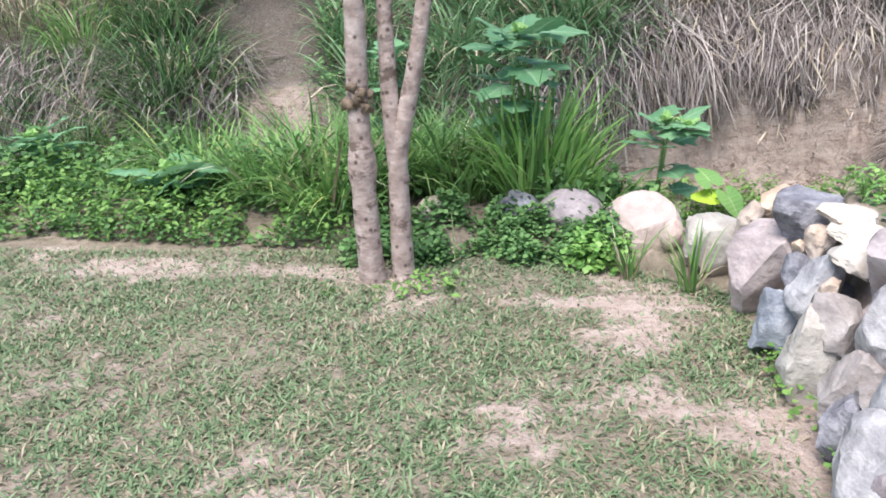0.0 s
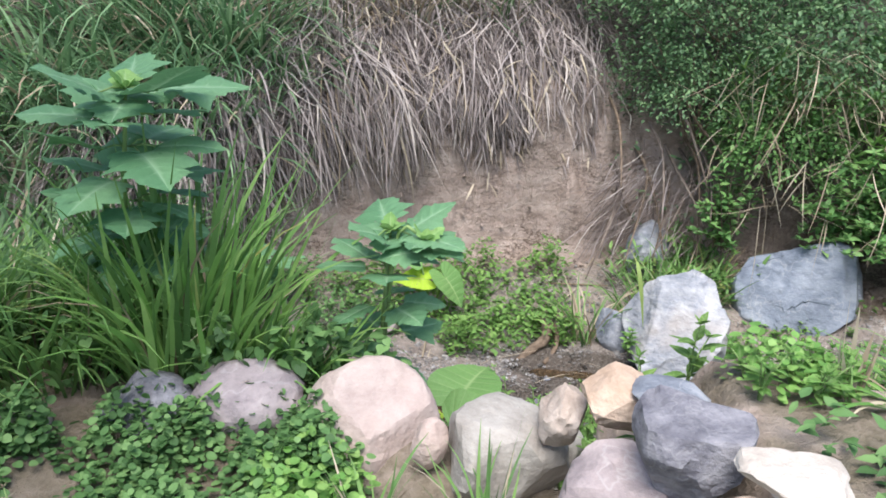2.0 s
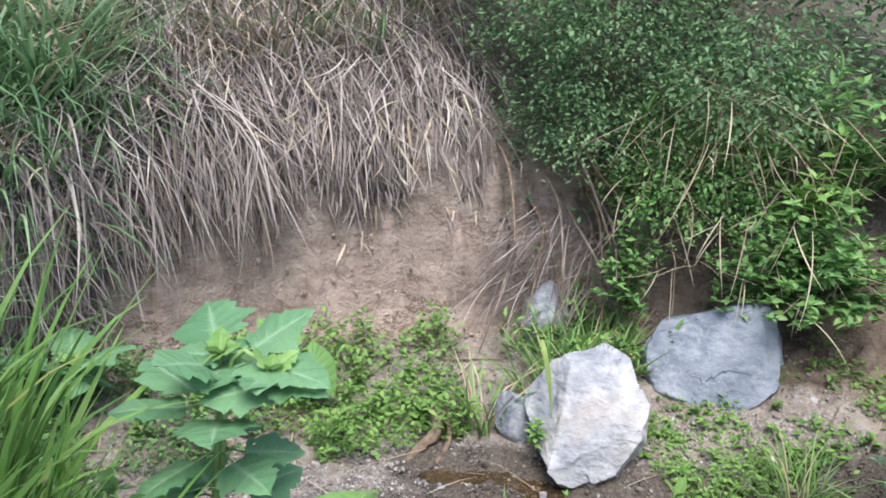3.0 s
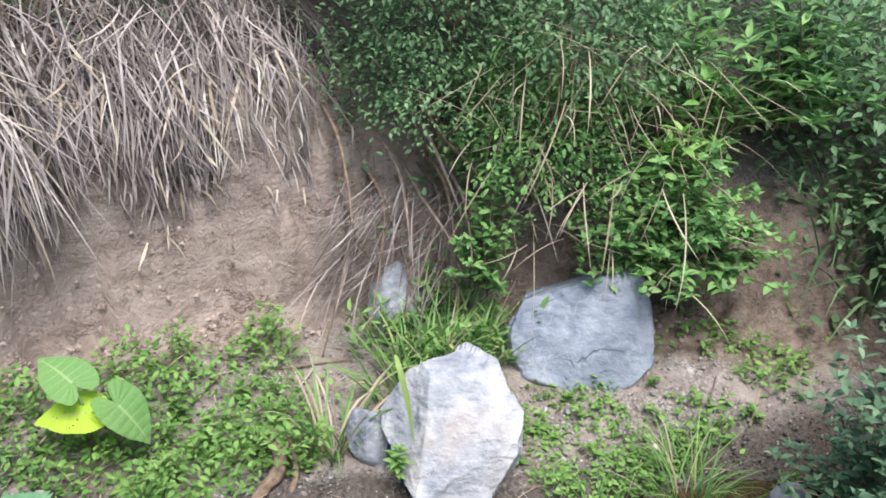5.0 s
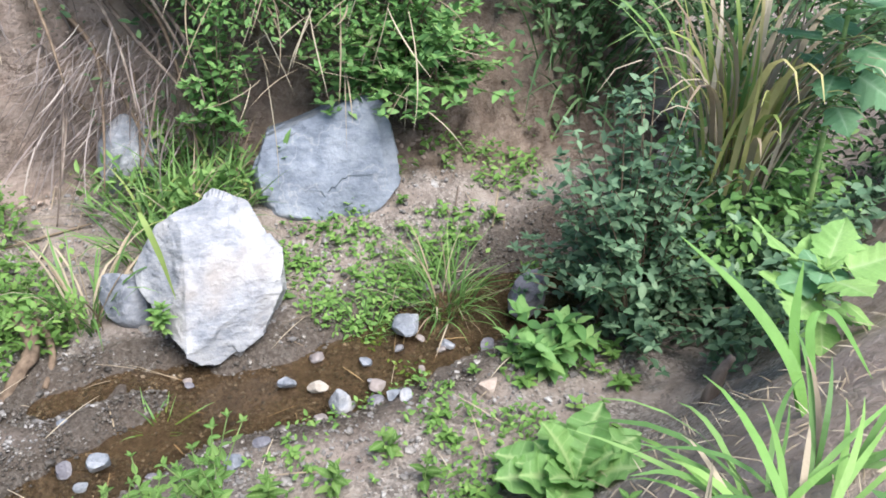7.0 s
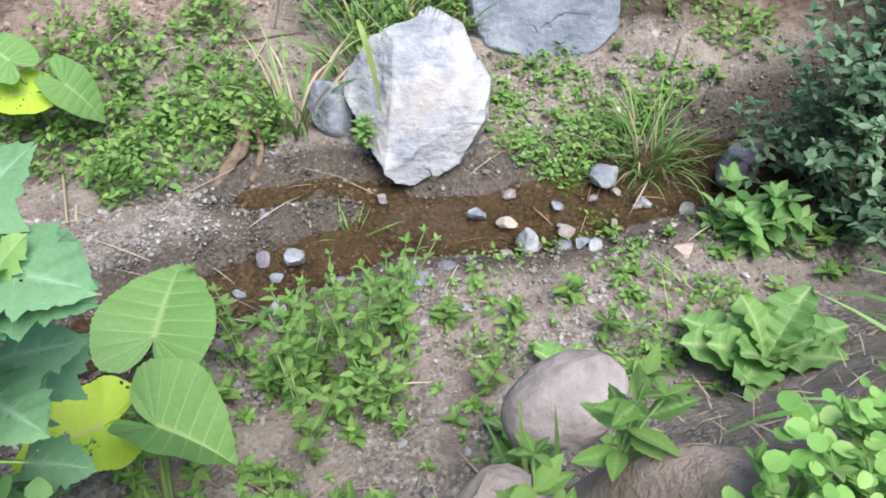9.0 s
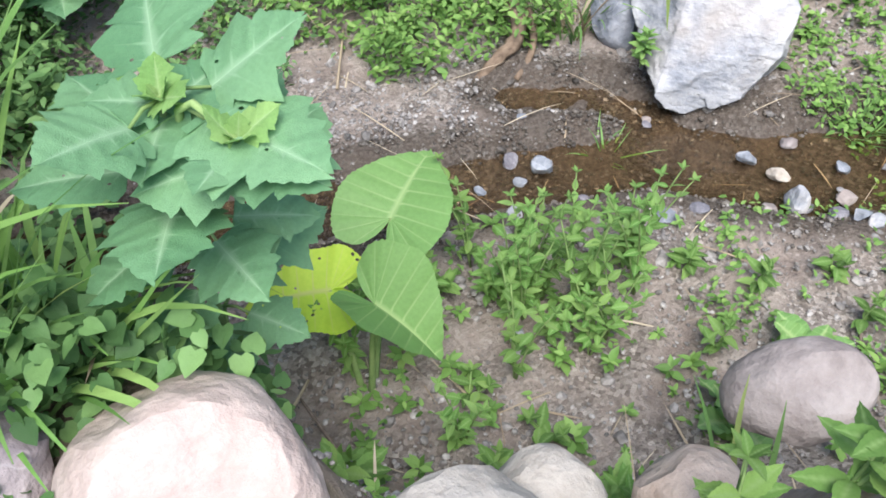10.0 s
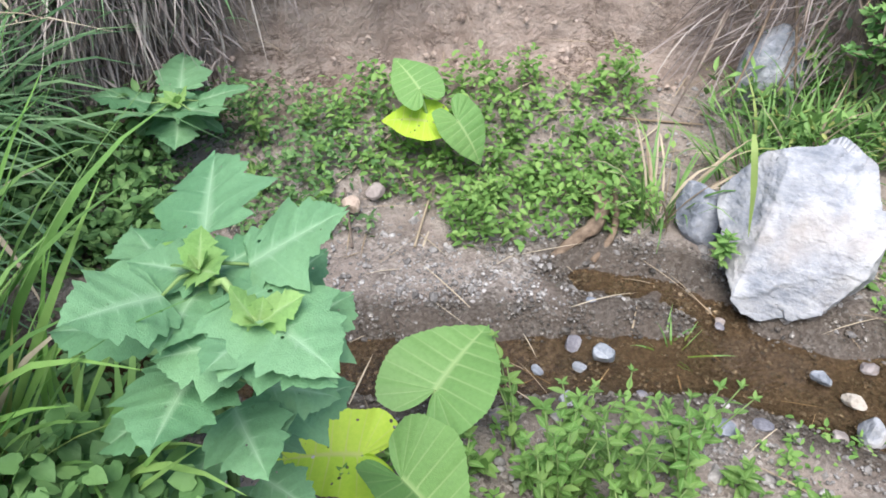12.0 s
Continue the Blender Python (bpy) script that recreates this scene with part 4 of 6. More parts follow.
for x, y, n_, ln in ((-3.3, 7.7, 560, 1.05), (-2.7, 7.75, 560, 1.1), (-3.9, 7.8, 460, 1.05), (-3.0, 8.1, 460, 1.1), (-4.6, 8.1, 260, 1.0), (-0.9, 7.9, 240, 0.9), (-0.3, 7.85, 280, 1.0),
                     (0.1, 7.75, 120, 0.9), (0.45, 7.8, 120, 0.9), (0.8, 7.95, 300, 1.1), (0.25, 8.1, 300, 1.1), (1.0, 8.3, 300, 1.1), (0.55, 8.6, 300, 1.1), (0.6, 8.2, 260, 1.0), (-0.1, 8.3, 260, 1.0), (1.1, 8.3, 240, 0.9), (-3.0, 8.4, 260, 1.0),
                     (-1.2, 8.6, 240, 0.9), (-4.0, 8.7, 240, 1.0), (0.1, 8.9, 240, 1.0), (1.0, 7.85, 160, 0.7), (1.3, 8.1, 160, 0.7), (-3.3, 8.9, 460, 1.0)):
    clump("green grass tufts growing down the bank", at_land(x, y), n_ if x < -1.5 else int(0.65 * n_), ln, 0.016 if x < -1.5 else 0.024, (GRASS_DARK if n_ % 40 else GRASS) if x < -1.5 else GRASS_COOL, 0.3, (0.6, 1.45), (-1.3, 0.6), dry=0.12, group="grass on the bank")
for x, y, n_, ln in ((-3.6, 9.3, 260, 1.1), (-2.6, 9.4, 260, 1.1), (-4.8, 9.2, 260, 1.1), (-1.6, 9.5, 260, 1.1), (-5.6, 8.6, 260, 1.1), (-3.0, 10.2, 260, 1.2), (-1.0, 10.2, 260, 1.2), (1.0, 10.0, 260, 1.2), (3.4, 10.2, 260, 1.2), (-5.0, 10.3, 260, 1.2), (1.7, 8.5, 220, 0.9), (2.4, 8.6, 220, 0.9), (3.1, 8.5, 220, 0.9), (2.0, 9.2, 240, 1.0), (3.0, 9.3, 240, 1.0)):
    clump("mixed green and dry grass on the bank top", at_land(x, y), n_, ln, 0.014, GRASS_DARK, 0.35, (0.6, 1.45), (-1.3, 0.6), dry=0.6, group="grass on the bank")
for x, y, z, n_, ln in ((4.55, 6.75, 0.55, 60, 0.85), (4.9, 6.5, 0.5, 50, 0.8), (4.3, 6.9, 0.6, 40, 0.8), (5.15, 6.2, 0.45, 40, 0.8)):
    clump("arching green blades growing through the shrubs", (x, y, z), n_, ln, 0.017, GRASS, 0.12, (0.9, 1.5), (-1.0, 0.8), dry=0.25, group="grass on the bank")
clump("dry-tipped grass tuft by the brook", at_land(2.9, 6.45), 60, 0.55, 0.013, GRASS, 0.09, (0.9, 1.5), (-0.6, 1.0), dry=0.45, group="tufts along the brook")
clump("green grass tuft behind the pale boulder", at_land(3.45, 6.55), 120, 0.6, 0.012, GRASS, 0.2, (0.8, 1.5), (-0.5, 1.0), dry=0.1, group="tufts along the brook")
clump("green grass tuft between the boulders", at_land(3.75, 6.6), 130, 0.5, 0.011, GRASS, 0.2, (0.7, 1.5), (-0.6, 0.9), dry=0.1, group="tufts along the brook")
clump("fine green grass tuft on the muddy side", at_land(4.0, 5.32), 170, 0.42, 0.008, GRASS, 0.12, (0.7, 1.5), (-0.9, 0.8), dry=0.12, group="tufts along the brook")
clump("small grass tuft at the brook", at_land(3.62, 5.5), 50, 0.2, 0.007, GRASS, 0.06, (0.7, 1.5), (-0.4, 0.9), group="tufts along the brook")
clump("small green blades on the gravel bar", at_land(2.68, 5.8), 14, 0.22, 0.008, GRASS, 0.03, (0.7, 1.5), (-0.4, 0.9), group="tufts along the brook")
clump("upright dry-stemmed tuft on the lawn's edge", at_land(0.93, 4.12), 26, 0.38, 0.012, GRASS, 0.035, (1.1, 1.5), (0.2, 1.5), dry=0.5, group="tufts by the wall")
clump("upright green and straw tuft beside the wall", at_land(1.2, 3.96), 34, 0.42, 0.014, GRASS, 0.04, (1.1, 1.5), (0.0, 1.5), dry=0.3, group="tufts by the wall")
clump("tall yellowing grass with dead hanging blades", (4.7, 4.3, -0.1), 90, 1.1, 0.026, GRASS_YELLOW, 0.15, (1.2, 1.57), (-1.5, 1.0), 9, dry=0.55, bend=3.2, group="tall grass in the gully")
clump("tall green grass arching over the gully", (5.1, 4.5, -0.3), 40, 1.3, 0.024, GRASS, 0.16, (1.1, 1.55), (-1.2, 0.9), 8, dry=0.3, bend=2.6, group="tall grass in the gully")
clump("dark grass hanging in the shaded gully", at_land(5.9, 5.6), 160, 1.0, 0.02, GRASS_DARK, 0.4, (0.6, 1.4), (-1.3, 0.5), group="tall grass in the gully")
clump("broad-bladed light green grass on the terrace edge", at_land(2.27, 3.64), 34, 0.4, 0.016, LIME, 0.08, (0.2, 0.9), (-0.9, 0.3), group="broad grass on the terrace")
clump("broad-bladed grass spilling over the slope", at_land(2.45, 3.66), 34, 0.4, 0.018, GRASS, 0.1, (0.3, 1.2), (-0.8, 0.4), dry=0.15, group="broad grass on the terrace")
clump("light green blades by the nettle", at_land(1.9, 4.2), 8, 0.34, 0.022, GRASS, 0.06, (0.9, 1.4), (0.2, 1.1), group="broad grass on the terrace")
clump("light green blades behind the pink boulder", at_land(0.85, 5.0), 60, 0.5, 0.018, LIME, 0.14, (0.8, 1.5), (-0.9, 1.0), group="broad grass on the terrace")
clump("cut straw stubs on the terrace", at_land(2.1, 3.72), 9, 0.28, 0.016, STRAW, 0.03, (1.3, 1.55), (1.2, 1.55), 3, group="broad grass on the terrace", name="straw_stubs", dry=0.0)


# ---- dead grass that hangs over the bank ----
def hanging(name, label, x0, x1, count, lo, hi, reach, wide=0.008, mess=0.35, mat=None):
    x = rng.uniform(x0, x1, count)
    foot = np.interp(x, [p[0] for p in BANK], [p[1] for p in BANK])
    s = rng.uniform(lo, hi, count)
    y = foot + s
    wave = np.array([fbm(p * 2.3, 1.0, 5.0, 3) for p in x])
    base = np.stack([x, y, land(x, y) + rng.uniform(0.0, 0.22, count)], 1)
    hem = np.interp(x, (-6, -0.5, 0.6, 1.1, 2.0, 2.8, 3.5), (-0.2, -0.45, -0.45, -0.15, 0.08, 0.3, 0.42)) + 0.3 * wave + rng.normal(0, 0.07, count)
    drop = np.clip(base[:, 2] - hem, 0.12, reach)
    ln = drop * rng.uniform(0.35, 1.15, count) ** 0.8 + 0.06
    loose = rng.uniform(0, 1, count) < mess
    aim = np.where(loose, rng.uniform(0, 6.28, count), np.pi + rng.normal(0, 0.65, count))
    last = np.where(loose, rng.uniform(-1.4, 0.1, count), rng.uniform(-1.7, -1.2, count))
    first = rng.uniform(-0.7, 0.9, count)
    stiff = rng.uniform(0, 1, count) < 0.5
    last = np.where(stiff, rng.normal(-1.15, 0.35, count), last)
    first = np.where(stiff, last + rng.normal(0.15, 0.2, count), first)
    sway = np.where(stiff, 0.25, 1.2)[:, None]
    v, f = ribbons(base, aim, first, last, ln, wide * rng.uniform(0.35, 1.3, count), 7, 0.5, sway)
    single(name, mesh_of(name, v, f, mat or HAY), label, "dry grass", kind="stuff")


hanging("dry_hanging_grass", "grey-brown dead grass hanging thickly over the clay bank", 1.25, 3.45, 6200, 0.25, 1.0, 0.98, 0.0105, 0.38)
hanging("upper_dry_grass", "grey-brown dead grass matted on the upper bank", 1.5, 3.7, 4200, 0.7, 2.4, 0.95, 0.0105, 0.4)
hanging("pale_straws", "paler straws hanging over the dead grass", 1.4, 3.4, 320, 0.2, 0.7, 1.1, 0.016, 0.5, STRAW)
hanging("left_hem_dry_grass", "dead brown stalks hanging at the bank's end", -0.1, 1.2, 4200, 0.03, 0.6, 1.0, 0.011, 0.45)
hanging("left_dry_grass", "dead brown grass and stalks hanging on the low bank", -5.2, -2.2, 7000, 0.02, 0.95, 0.7, 0.011, 0.6)
hanging("root_wisps", "thin dead stalks trailing down the clay face", 1.1, 3.5, 420, 0.25, 0.4, 1.1, 0.009, 0.1)
hanging("corner_dry_grass", "dead stalks spilling from the corner of the bank", 3.5, 4.1, 110, 0.05, 0.45, 0.8, 0.008, 0.6)


# ---- low ground cover ----
def cover(name, label, form, mat, region, count, tall, size, want=None, droop=0.1, clear=True):
    x0, x1, y0, y1 = region
    x, y = rng.uniform(x0, x1, count), rng.uniform(y0, y1, count)
    lump = np.array([fbm(p * 3.2, q * 3.2, 7.0, 3) for p, q in zip(x, y)])
    rim = np.minimum(np.minimum(x - x0, x1 - x) / (x1 - x0), np.minimum(y - y0, y1 - y) / (y1 - y0)) * 7
    keep = rng.uniform(-0.5, 0.5, count) < lump + 0.15 - 0.55 * (1 - smooth(rim + 0.6 * lump))
    if want is not None:
        keep &= want(x, y, lump)
    x, y, lump = x[keep], y[keep], lump[keep]
    up = tall * rng.uniform(0.05, 1, len(x)) * np.clip(0.75 + lump, 0.25, 1.3)
    v, f = leaf_cloud(form, on_land(x, y, 0) + np.stack([0 * x, 0 * x, up], 1), size * rng.uniform(0.55, 1.2, len(x)), droop, 0.4)
    single(name, mesh_of(name, v, f, mat), label, "ground cover", kind="stuff")


def behind_lawn(x, y, lump):
    return y > np.interp(x, ROW_X, ROW_Y) - 0.5 + 0.12 * lump


cover("clover_bank", "low leafy ground cover along the lawn's edge", ROUND, CLOVER, (-3.8, -0.42, 4.3, 5.5), 19000, 0.15, 0.03, behind_lawn)
cover("mixed_weeds", "mixed pointed weeds standing in the ground cover", OVATE, WEED, (-3.8, -0.3, 4.4, 5.6), 12000, 0.26, 0.05, behind_lawn)
cover("clover_mound", "mound of leafy ground cover before the edging stones", ROUND, CLOVER, (-0.08, 0.98, 4.2, 4.78), 10000, 0.17, 0.03, lambda x, y, l: (y < np.interp(x, ROW_X, ROW_Y) - 0.02) & (y > 4.2 + 0.12 * np.abs(x - 0.4) + 0.1 * l))
cover("tree_foot_clover", "leafy ground cover around the tree's foot", ROUND, CLOVER, (-0.6, 0.05, 4.12, 4.95), 5600, 0.13, 0.031, lambda x, y, l: y > 4.2 + 0.1 * l)
cover("bright_clover", "bright green clover near the pink boulder", ROUND, LIME, (0.6, 0.98, 4.12, 4.45), 900, 0.16, 0.034, lambda x, y, l: y < 4.4)
cover("far_clover", "leafy weeds filling the ditch behind the stones", HEARTLET, CLOVER, (-3.5, 1.1, 4.95, 6.3), 11000, 0.35, 0.05)
cover("far_side_weeds", "low green weeds on the far side of the brook", OVATE, WEED, (1.5, 3.1, 6.38, 7.4), 7500, 0.19, 0.046, lambda x, y, l: (off_line(x, y, POOL) > 0.14) & ((x > 2.0) | (y > 6.75)))
cover("bank_foot_weeds", "small weeds along the foot of the bank", OVATE, CLOVER, (0.4, 1.9, 6.6, 7.45), 7500, 0.16, 0.036)
cover("bank_foot_shade_weeds", "broad weeds at the corner of the ditch", OVATE, CLOVER, (-0.3, 0.9, 6.5, 7.3), 3000, 0.26, 0.07)
cover("boulder_weeds", "creeping weeds between the two boulders", OVATE, WEED, (3.45, 4.4, 5.4, 6.25), 4200, 0.06, 0.036, lambda x, y, l: np.hypot(x - 3.85, y - 5.85) < 0.42 + 0.3 * l)
cover("grassy_corner", "grass and weeds under the shrub", SLIM, GRASS, (3.3, 4.1, 6.3, 7.0), 2200, 0.25, 0.09, None, -0.6)
cover("corner_weeds", "sparse weeds on the crumbling brown bank", OVATE, WEED, (4.3, 5.3, 5.0, 6.3), 2600, 0.08, 0.045, lambda x, y, l: l > 0.12)
cover("slope_weeds", "sparse seedlings on the muddy slope", OVATE, WEED, (1.4, 3.6, 4.5, 5.5), 2600, 0.05, 0.032, lambda x, y, l: l > 0.18)
cover("near_bank_weeds", "low weeds beside the brook", OVATE, WEED, (2.5, 3.9, 4.5, 5.0), 1700, 0.08, 0.032, lambda x, y, l: l > -0.12)
cover("terrace_clover", "bright lime-green leafy plants on the terrace", ROUND, LIME, (1.83, 2.16, 3.68, 3.92), 300, 0.13, 0.03)
cover("terrace_weeds", "dark low weeds on the terrace soil", OVATE, CLOVER, (1.78, 2.6, 2.6, 3.6), 2200, 0.12, 0.055)
cover("hollow_leaves", "heart-shaped climbing leaves behind the pink boulder", HEARTLET, CLOVER, (0.45, 1.25, 4.72, 5.3), 2600, 0.3, 0.046, None, 0.5)
cover("gully_weeds", "weeds along the right side of the brook", OVATE, MINT, (3.9, 5.6, 3.7, 4.5), 6000, 0.4, 0.065)
cover("gully_far_leaves", "dark leaves over the shaded gully", OVATE, SHRUB, (5.2, 7.6, 5.3, 7.2), 9000, 0.9, 0.08)
cover("wall_weeds", "small green weeds rooted in the wall", ROUND, WEED, (1.3, 1.42, 2.2, 3.4), 260, 0.1, 0.028, lambda x, y, l: l > 0.1)
cover("lawn_weeds", "small broad-leaved weeds at the tree's foot", OVATE, WEED, (-0.6, 0.1, 3.75, 4.15), 420, 0.06, 0.05, lambda x, y, l: l > 0.08)
cover("upper_right_leaves", "dark leafy growth on the upper bank", OVATE, SHRUB, (3.5, 6.8, 6.9, 9.6), 14000, 0.7, 0.055)
cover("upper_bank_leaves", "leafy green growth on the upper bank", OVATE, CLOVER, (-1.6, -0.2, 7.5, 9.2), 5000, 0.3, 0.06)


# ---- shrubs ----
def bush(label, at, radii, count, form, size, mat, name="shrub", group="shrubs on the bank", stems=9, droop=0.25, stem_mat=None):
    ob = thing(name, label, "shrub", at, group)
    c = max(count // 9, 1)
    d = rng.normal(0, 1, (c, 3))
    d[:, 2] = np.abs(d[:, 2]) * 0.9 - 0.15
    d /= np.linalg.norm(d, axis=1)[:, None]
    lump = np.array([noise.fractal(Vector(p) * 2.2 + Vector((at[0], at[1], 0)), 1.0, 2.0, 3) for p in d])
    r = (rng.uniform(0.35, 1, c) ** 0.5) * (1 + 0.55 * lump)
    core = d * r[:, None] * np.array(radii)
    core[:, 2] += radii[2] * 0.25
    spread = size * 1.3
    p = np.repeat(core, 9, 0) + rng.normal(0, spread, (c * 9, 3))
    out = np.arctan2(p[:, 0], p[:, 1]) + rng.normal(0, 1.0, len(p))
    v, f = leaf_cloud(form, p, size * rng.uniform(0.5, 1.2, len(p)), droop, 0.45, out)
    for k in range(stems):
        a = rng.uniform(0, 6.28)
        t = core[rng.integers(c)]
        line = smooth_line([(0.06 * math.cos(a), 0.06 * math.sin(a), -0.1), t * 0.45, t * 0.95], 8)
        part("stem", tube_mesh("stem", line, np.linspace(0.009, 0.003, 8), stem_mat or TWIG, 5), ob)
    part("foliage", mesh_of("foliage", v, f, mat), ob)
    return ob


SPRIG = (np.array([(0, 0, 0), (-0.19, 0.2, 0.05), (-0.25, 0.42, 0.05), (-0.15, 0.74, 0.02), (0, 1, -0.1), (0.15, 0.74, 0.02), (0.25, 0.42, 0.05), (0.19, 0.2, 0.05), (0, 0.4, -0.01), (0, 0.72, -0.04)]),
         np.array([(0, 8, 1), (1, 8, 2), (2, 8, 9), (2, 9, 3), (3, 9, 4), (4, 9, 5), (5, 9, 6), (6, 9, 8), (6, 8, 7), (7, 8, 0)]))


def sprig_bush(label, at, radii, stems, leaf, mat, low=0.1, pairs=9, form=SPRIG, name="shrub", group="shrubs on the bank", bare_part=0.3, stem_mat=None):
    """A bush of leafy shoots: leaves in crossed pairs up each stem, a small rosette at its tip."""
    ob = thing(name, label, "shrub", at, group)
    spots, heads, pitches, sizes = [], [], [], []
    for k in range(stems):
        d = rng.normal(0, 1, 3)
        d[2] = rng.uniform(low, 1.0)
        d[:2] *= math.sqrt(max(1 - min(d[2] * d[2], 0.96), 0.04)) / math.hypot(d[0], d[1])
        tip = d * np.array(radii) * rng.uniform(0.55, 1.12)
        root = np.array((rng.normal(0, 0.15) * radii[0], rng.normal(0, 0.15) * radii[1], -0.06))
        line = smooth_line([root, root * 0.5 + tip * (0.4, 0.4, 0.62), tip], 12)
        part("stem", tube_mesh("stem", line[::2], np.linspace(0.006, 0.002, 6), stem_mat or TWIG, 4), ob)
        turn = rng.uniform(0, 6.28)
        for q in range(pairs):
            u = bare_part + (1 - bare_part) * (q + 1) / pairs
            i = min(u * 11, 10.99)
            p = line[int(i)] * (1 - i % 1) + line[int(i) + 1] * (i % 1)
            turn += 1.57
            for h in ((0, 3.14) if q < pairs - 1 else (0, 1.26, 2.5, 3.8, 5.0)):
                spots.append(p)
                heads.append(turn + h + rng.normal(0, 0.25))
                pitches.append(rng.normal(0.05, 0.3) + 0.4 * (q == pairs - 1))
                sizes.append(leaf * rng.uniform(0.7, 1.15) * (1.1 - 0.45 * (q / pairs) ** 2))
    n = len(spots)
    v, f = scatter(form, np.array(spots), turns(np.array(heads), np.array(pitches), rng.normal(0, 0.3, n)), np.array(sizes))
    part("foliage", mesh_of("foliage", v, f, mat), ob)
    return ob


bush("dense dark small-leaved shrub overhanging the clay face", (4.0, 7.15, 0.45), (0.5, 0.5, 0.85), 7000, OVATE, 0.036, SHRUB)
bush("dense dark shrub at the top of the bank", (4.25, 7.3, 1.1), (0.8, 0.6, 0.7), 7000, OVATE, 0.04, SHRUB)
bush("tangled green shrub over the blue boulder", (4.45, 6.75, 0.2), (0.5, 0.5, 0.6), 5200, OVATE, 0.042, NETTLE)
bush("tangled shrub with dead stalks", (4.65, 6.6, 0.75), (0.6, 0.5, 0.6), 4600, OVATE, 0.045, SHRUB)
sprig_bush("bright leafy shrub trailing over the bank", (4.68, 6.0, 0.04), (0.5, 0.52, 0.5), 130, 0.08, NETTLE, -0.35, 9)
sprig_bush("leafy green sprigs hanging beside the roots", (3.98, 6.66, -0.2), (0.28, 0.24, 0.55), 30, 0.065, NETTLE, 0.0, 8)
sprig_bush("broad-leaved shrub with upright light green shoots", (4.95, 6.25, 0.55), (0.45, 0.4, 0.7), 22, 0.15, NETTLE, 0.2, 6, SLIM)
sprig_bush("light green shoots with whorls of long leaves", (4.82, 6.12, 0.1), (0.35, 0.35, 0.75), 10, 0.14, LIME, 0.45, 4, SLIM, bare_part=0.55)
sprig_bush("broad-leaved dark shrub above the gully", (5.5, 6.0, 0.6), (0.6, 0.5, 0.8), 34, 0.14, NETTLE, 0.0, 7, SLIM)
bush("dark shrub over the shaded gully", (6.2, 5.9, 0.5), (0.9, 0.6, 0.8), 3600, OVATE, 0.07, SHRUB)
bush("dark shrub closing the gully", (6.9, 4.6, 0.1), (0.9, 0.9, 1.0), 3600, OVATE, 0.07, SHRUB)
bush("dark shrub beyond the tall grass", (5.75, 4.35, -0.1), (0.6, 0.5, 0.8), 2600, OVATE, 0.07, SHRUB)
bush("dark leafy shrub in the shaded gully", (6.1, 5.1, 0.1), (0.6, 0.4, 0.7), 2600, OVATE, 0.07, SHRUB)
bush("dark shrub beyond the terrace", (5.6, 3.65, -0.1), (0.5, 0.45, 0.9), 2400, OVATE, 0.08, SHRUB)
bush("dark shrub on the upper bank", (5.0, 7.3, 1.5), (0.9, 0.8, 0.8), 5000, OVATE, 0.05, SHRUB)
bush("dark shrub behind the bank's corner", (4.7, 7.8, 1.7), (0.9, 0.7, 0.8), 5000, OVATE, 0.05, SHRUB)
bush("dark shrub high on the bank", (3.9, 8.2, 1.6), (0.8, 0.7, 0.7), 4500, OVATE, 0.05, SHRUB)
sprig_bush("blue-green leafy bush beside the brook", (4.28, 4.55, -0.66), (0.5, 0.48, 1.12), 150, 0.064, MINT, 0.0, 11, SPRIG, "leafy_bush", "bushes by the brook", 0.3)
sprig_bush("bright green nettles at the bush's foot", (3.8, 4.68, -0.72), (0.2, 0.2, 0.26), 12, 0.11, NETTLE, 0.1, 4, SPRIG, "leafy_bush", "bushes by the brook", 0.3, STEM)
bush("weeds climbing behind the bush", (4.9, 4.2, -0.5), (0.5, 0.4, 0.5), 1900, OVATE, 0.07, NETTLE, "leafy_bush", "bushes by the brook", 8, 0.1)


# ---- broad-leaved plants ----
HALF_LOBED = ((0.015, 0), (0.12, 0.02), (0.27, 0.0), (0.41, 0.07), (0.34, 0.16), (0.42, 0.24), (0.42, 0.33), (0.54, 0.48), (0.39, 0.53), (0.30, 0.58), (0.37, 0.67), (0.29, 0.71), (0.25, 0.79), (0.19, 0.82), (0.13, 0.89), (0.07, 0.92), (0, 1))


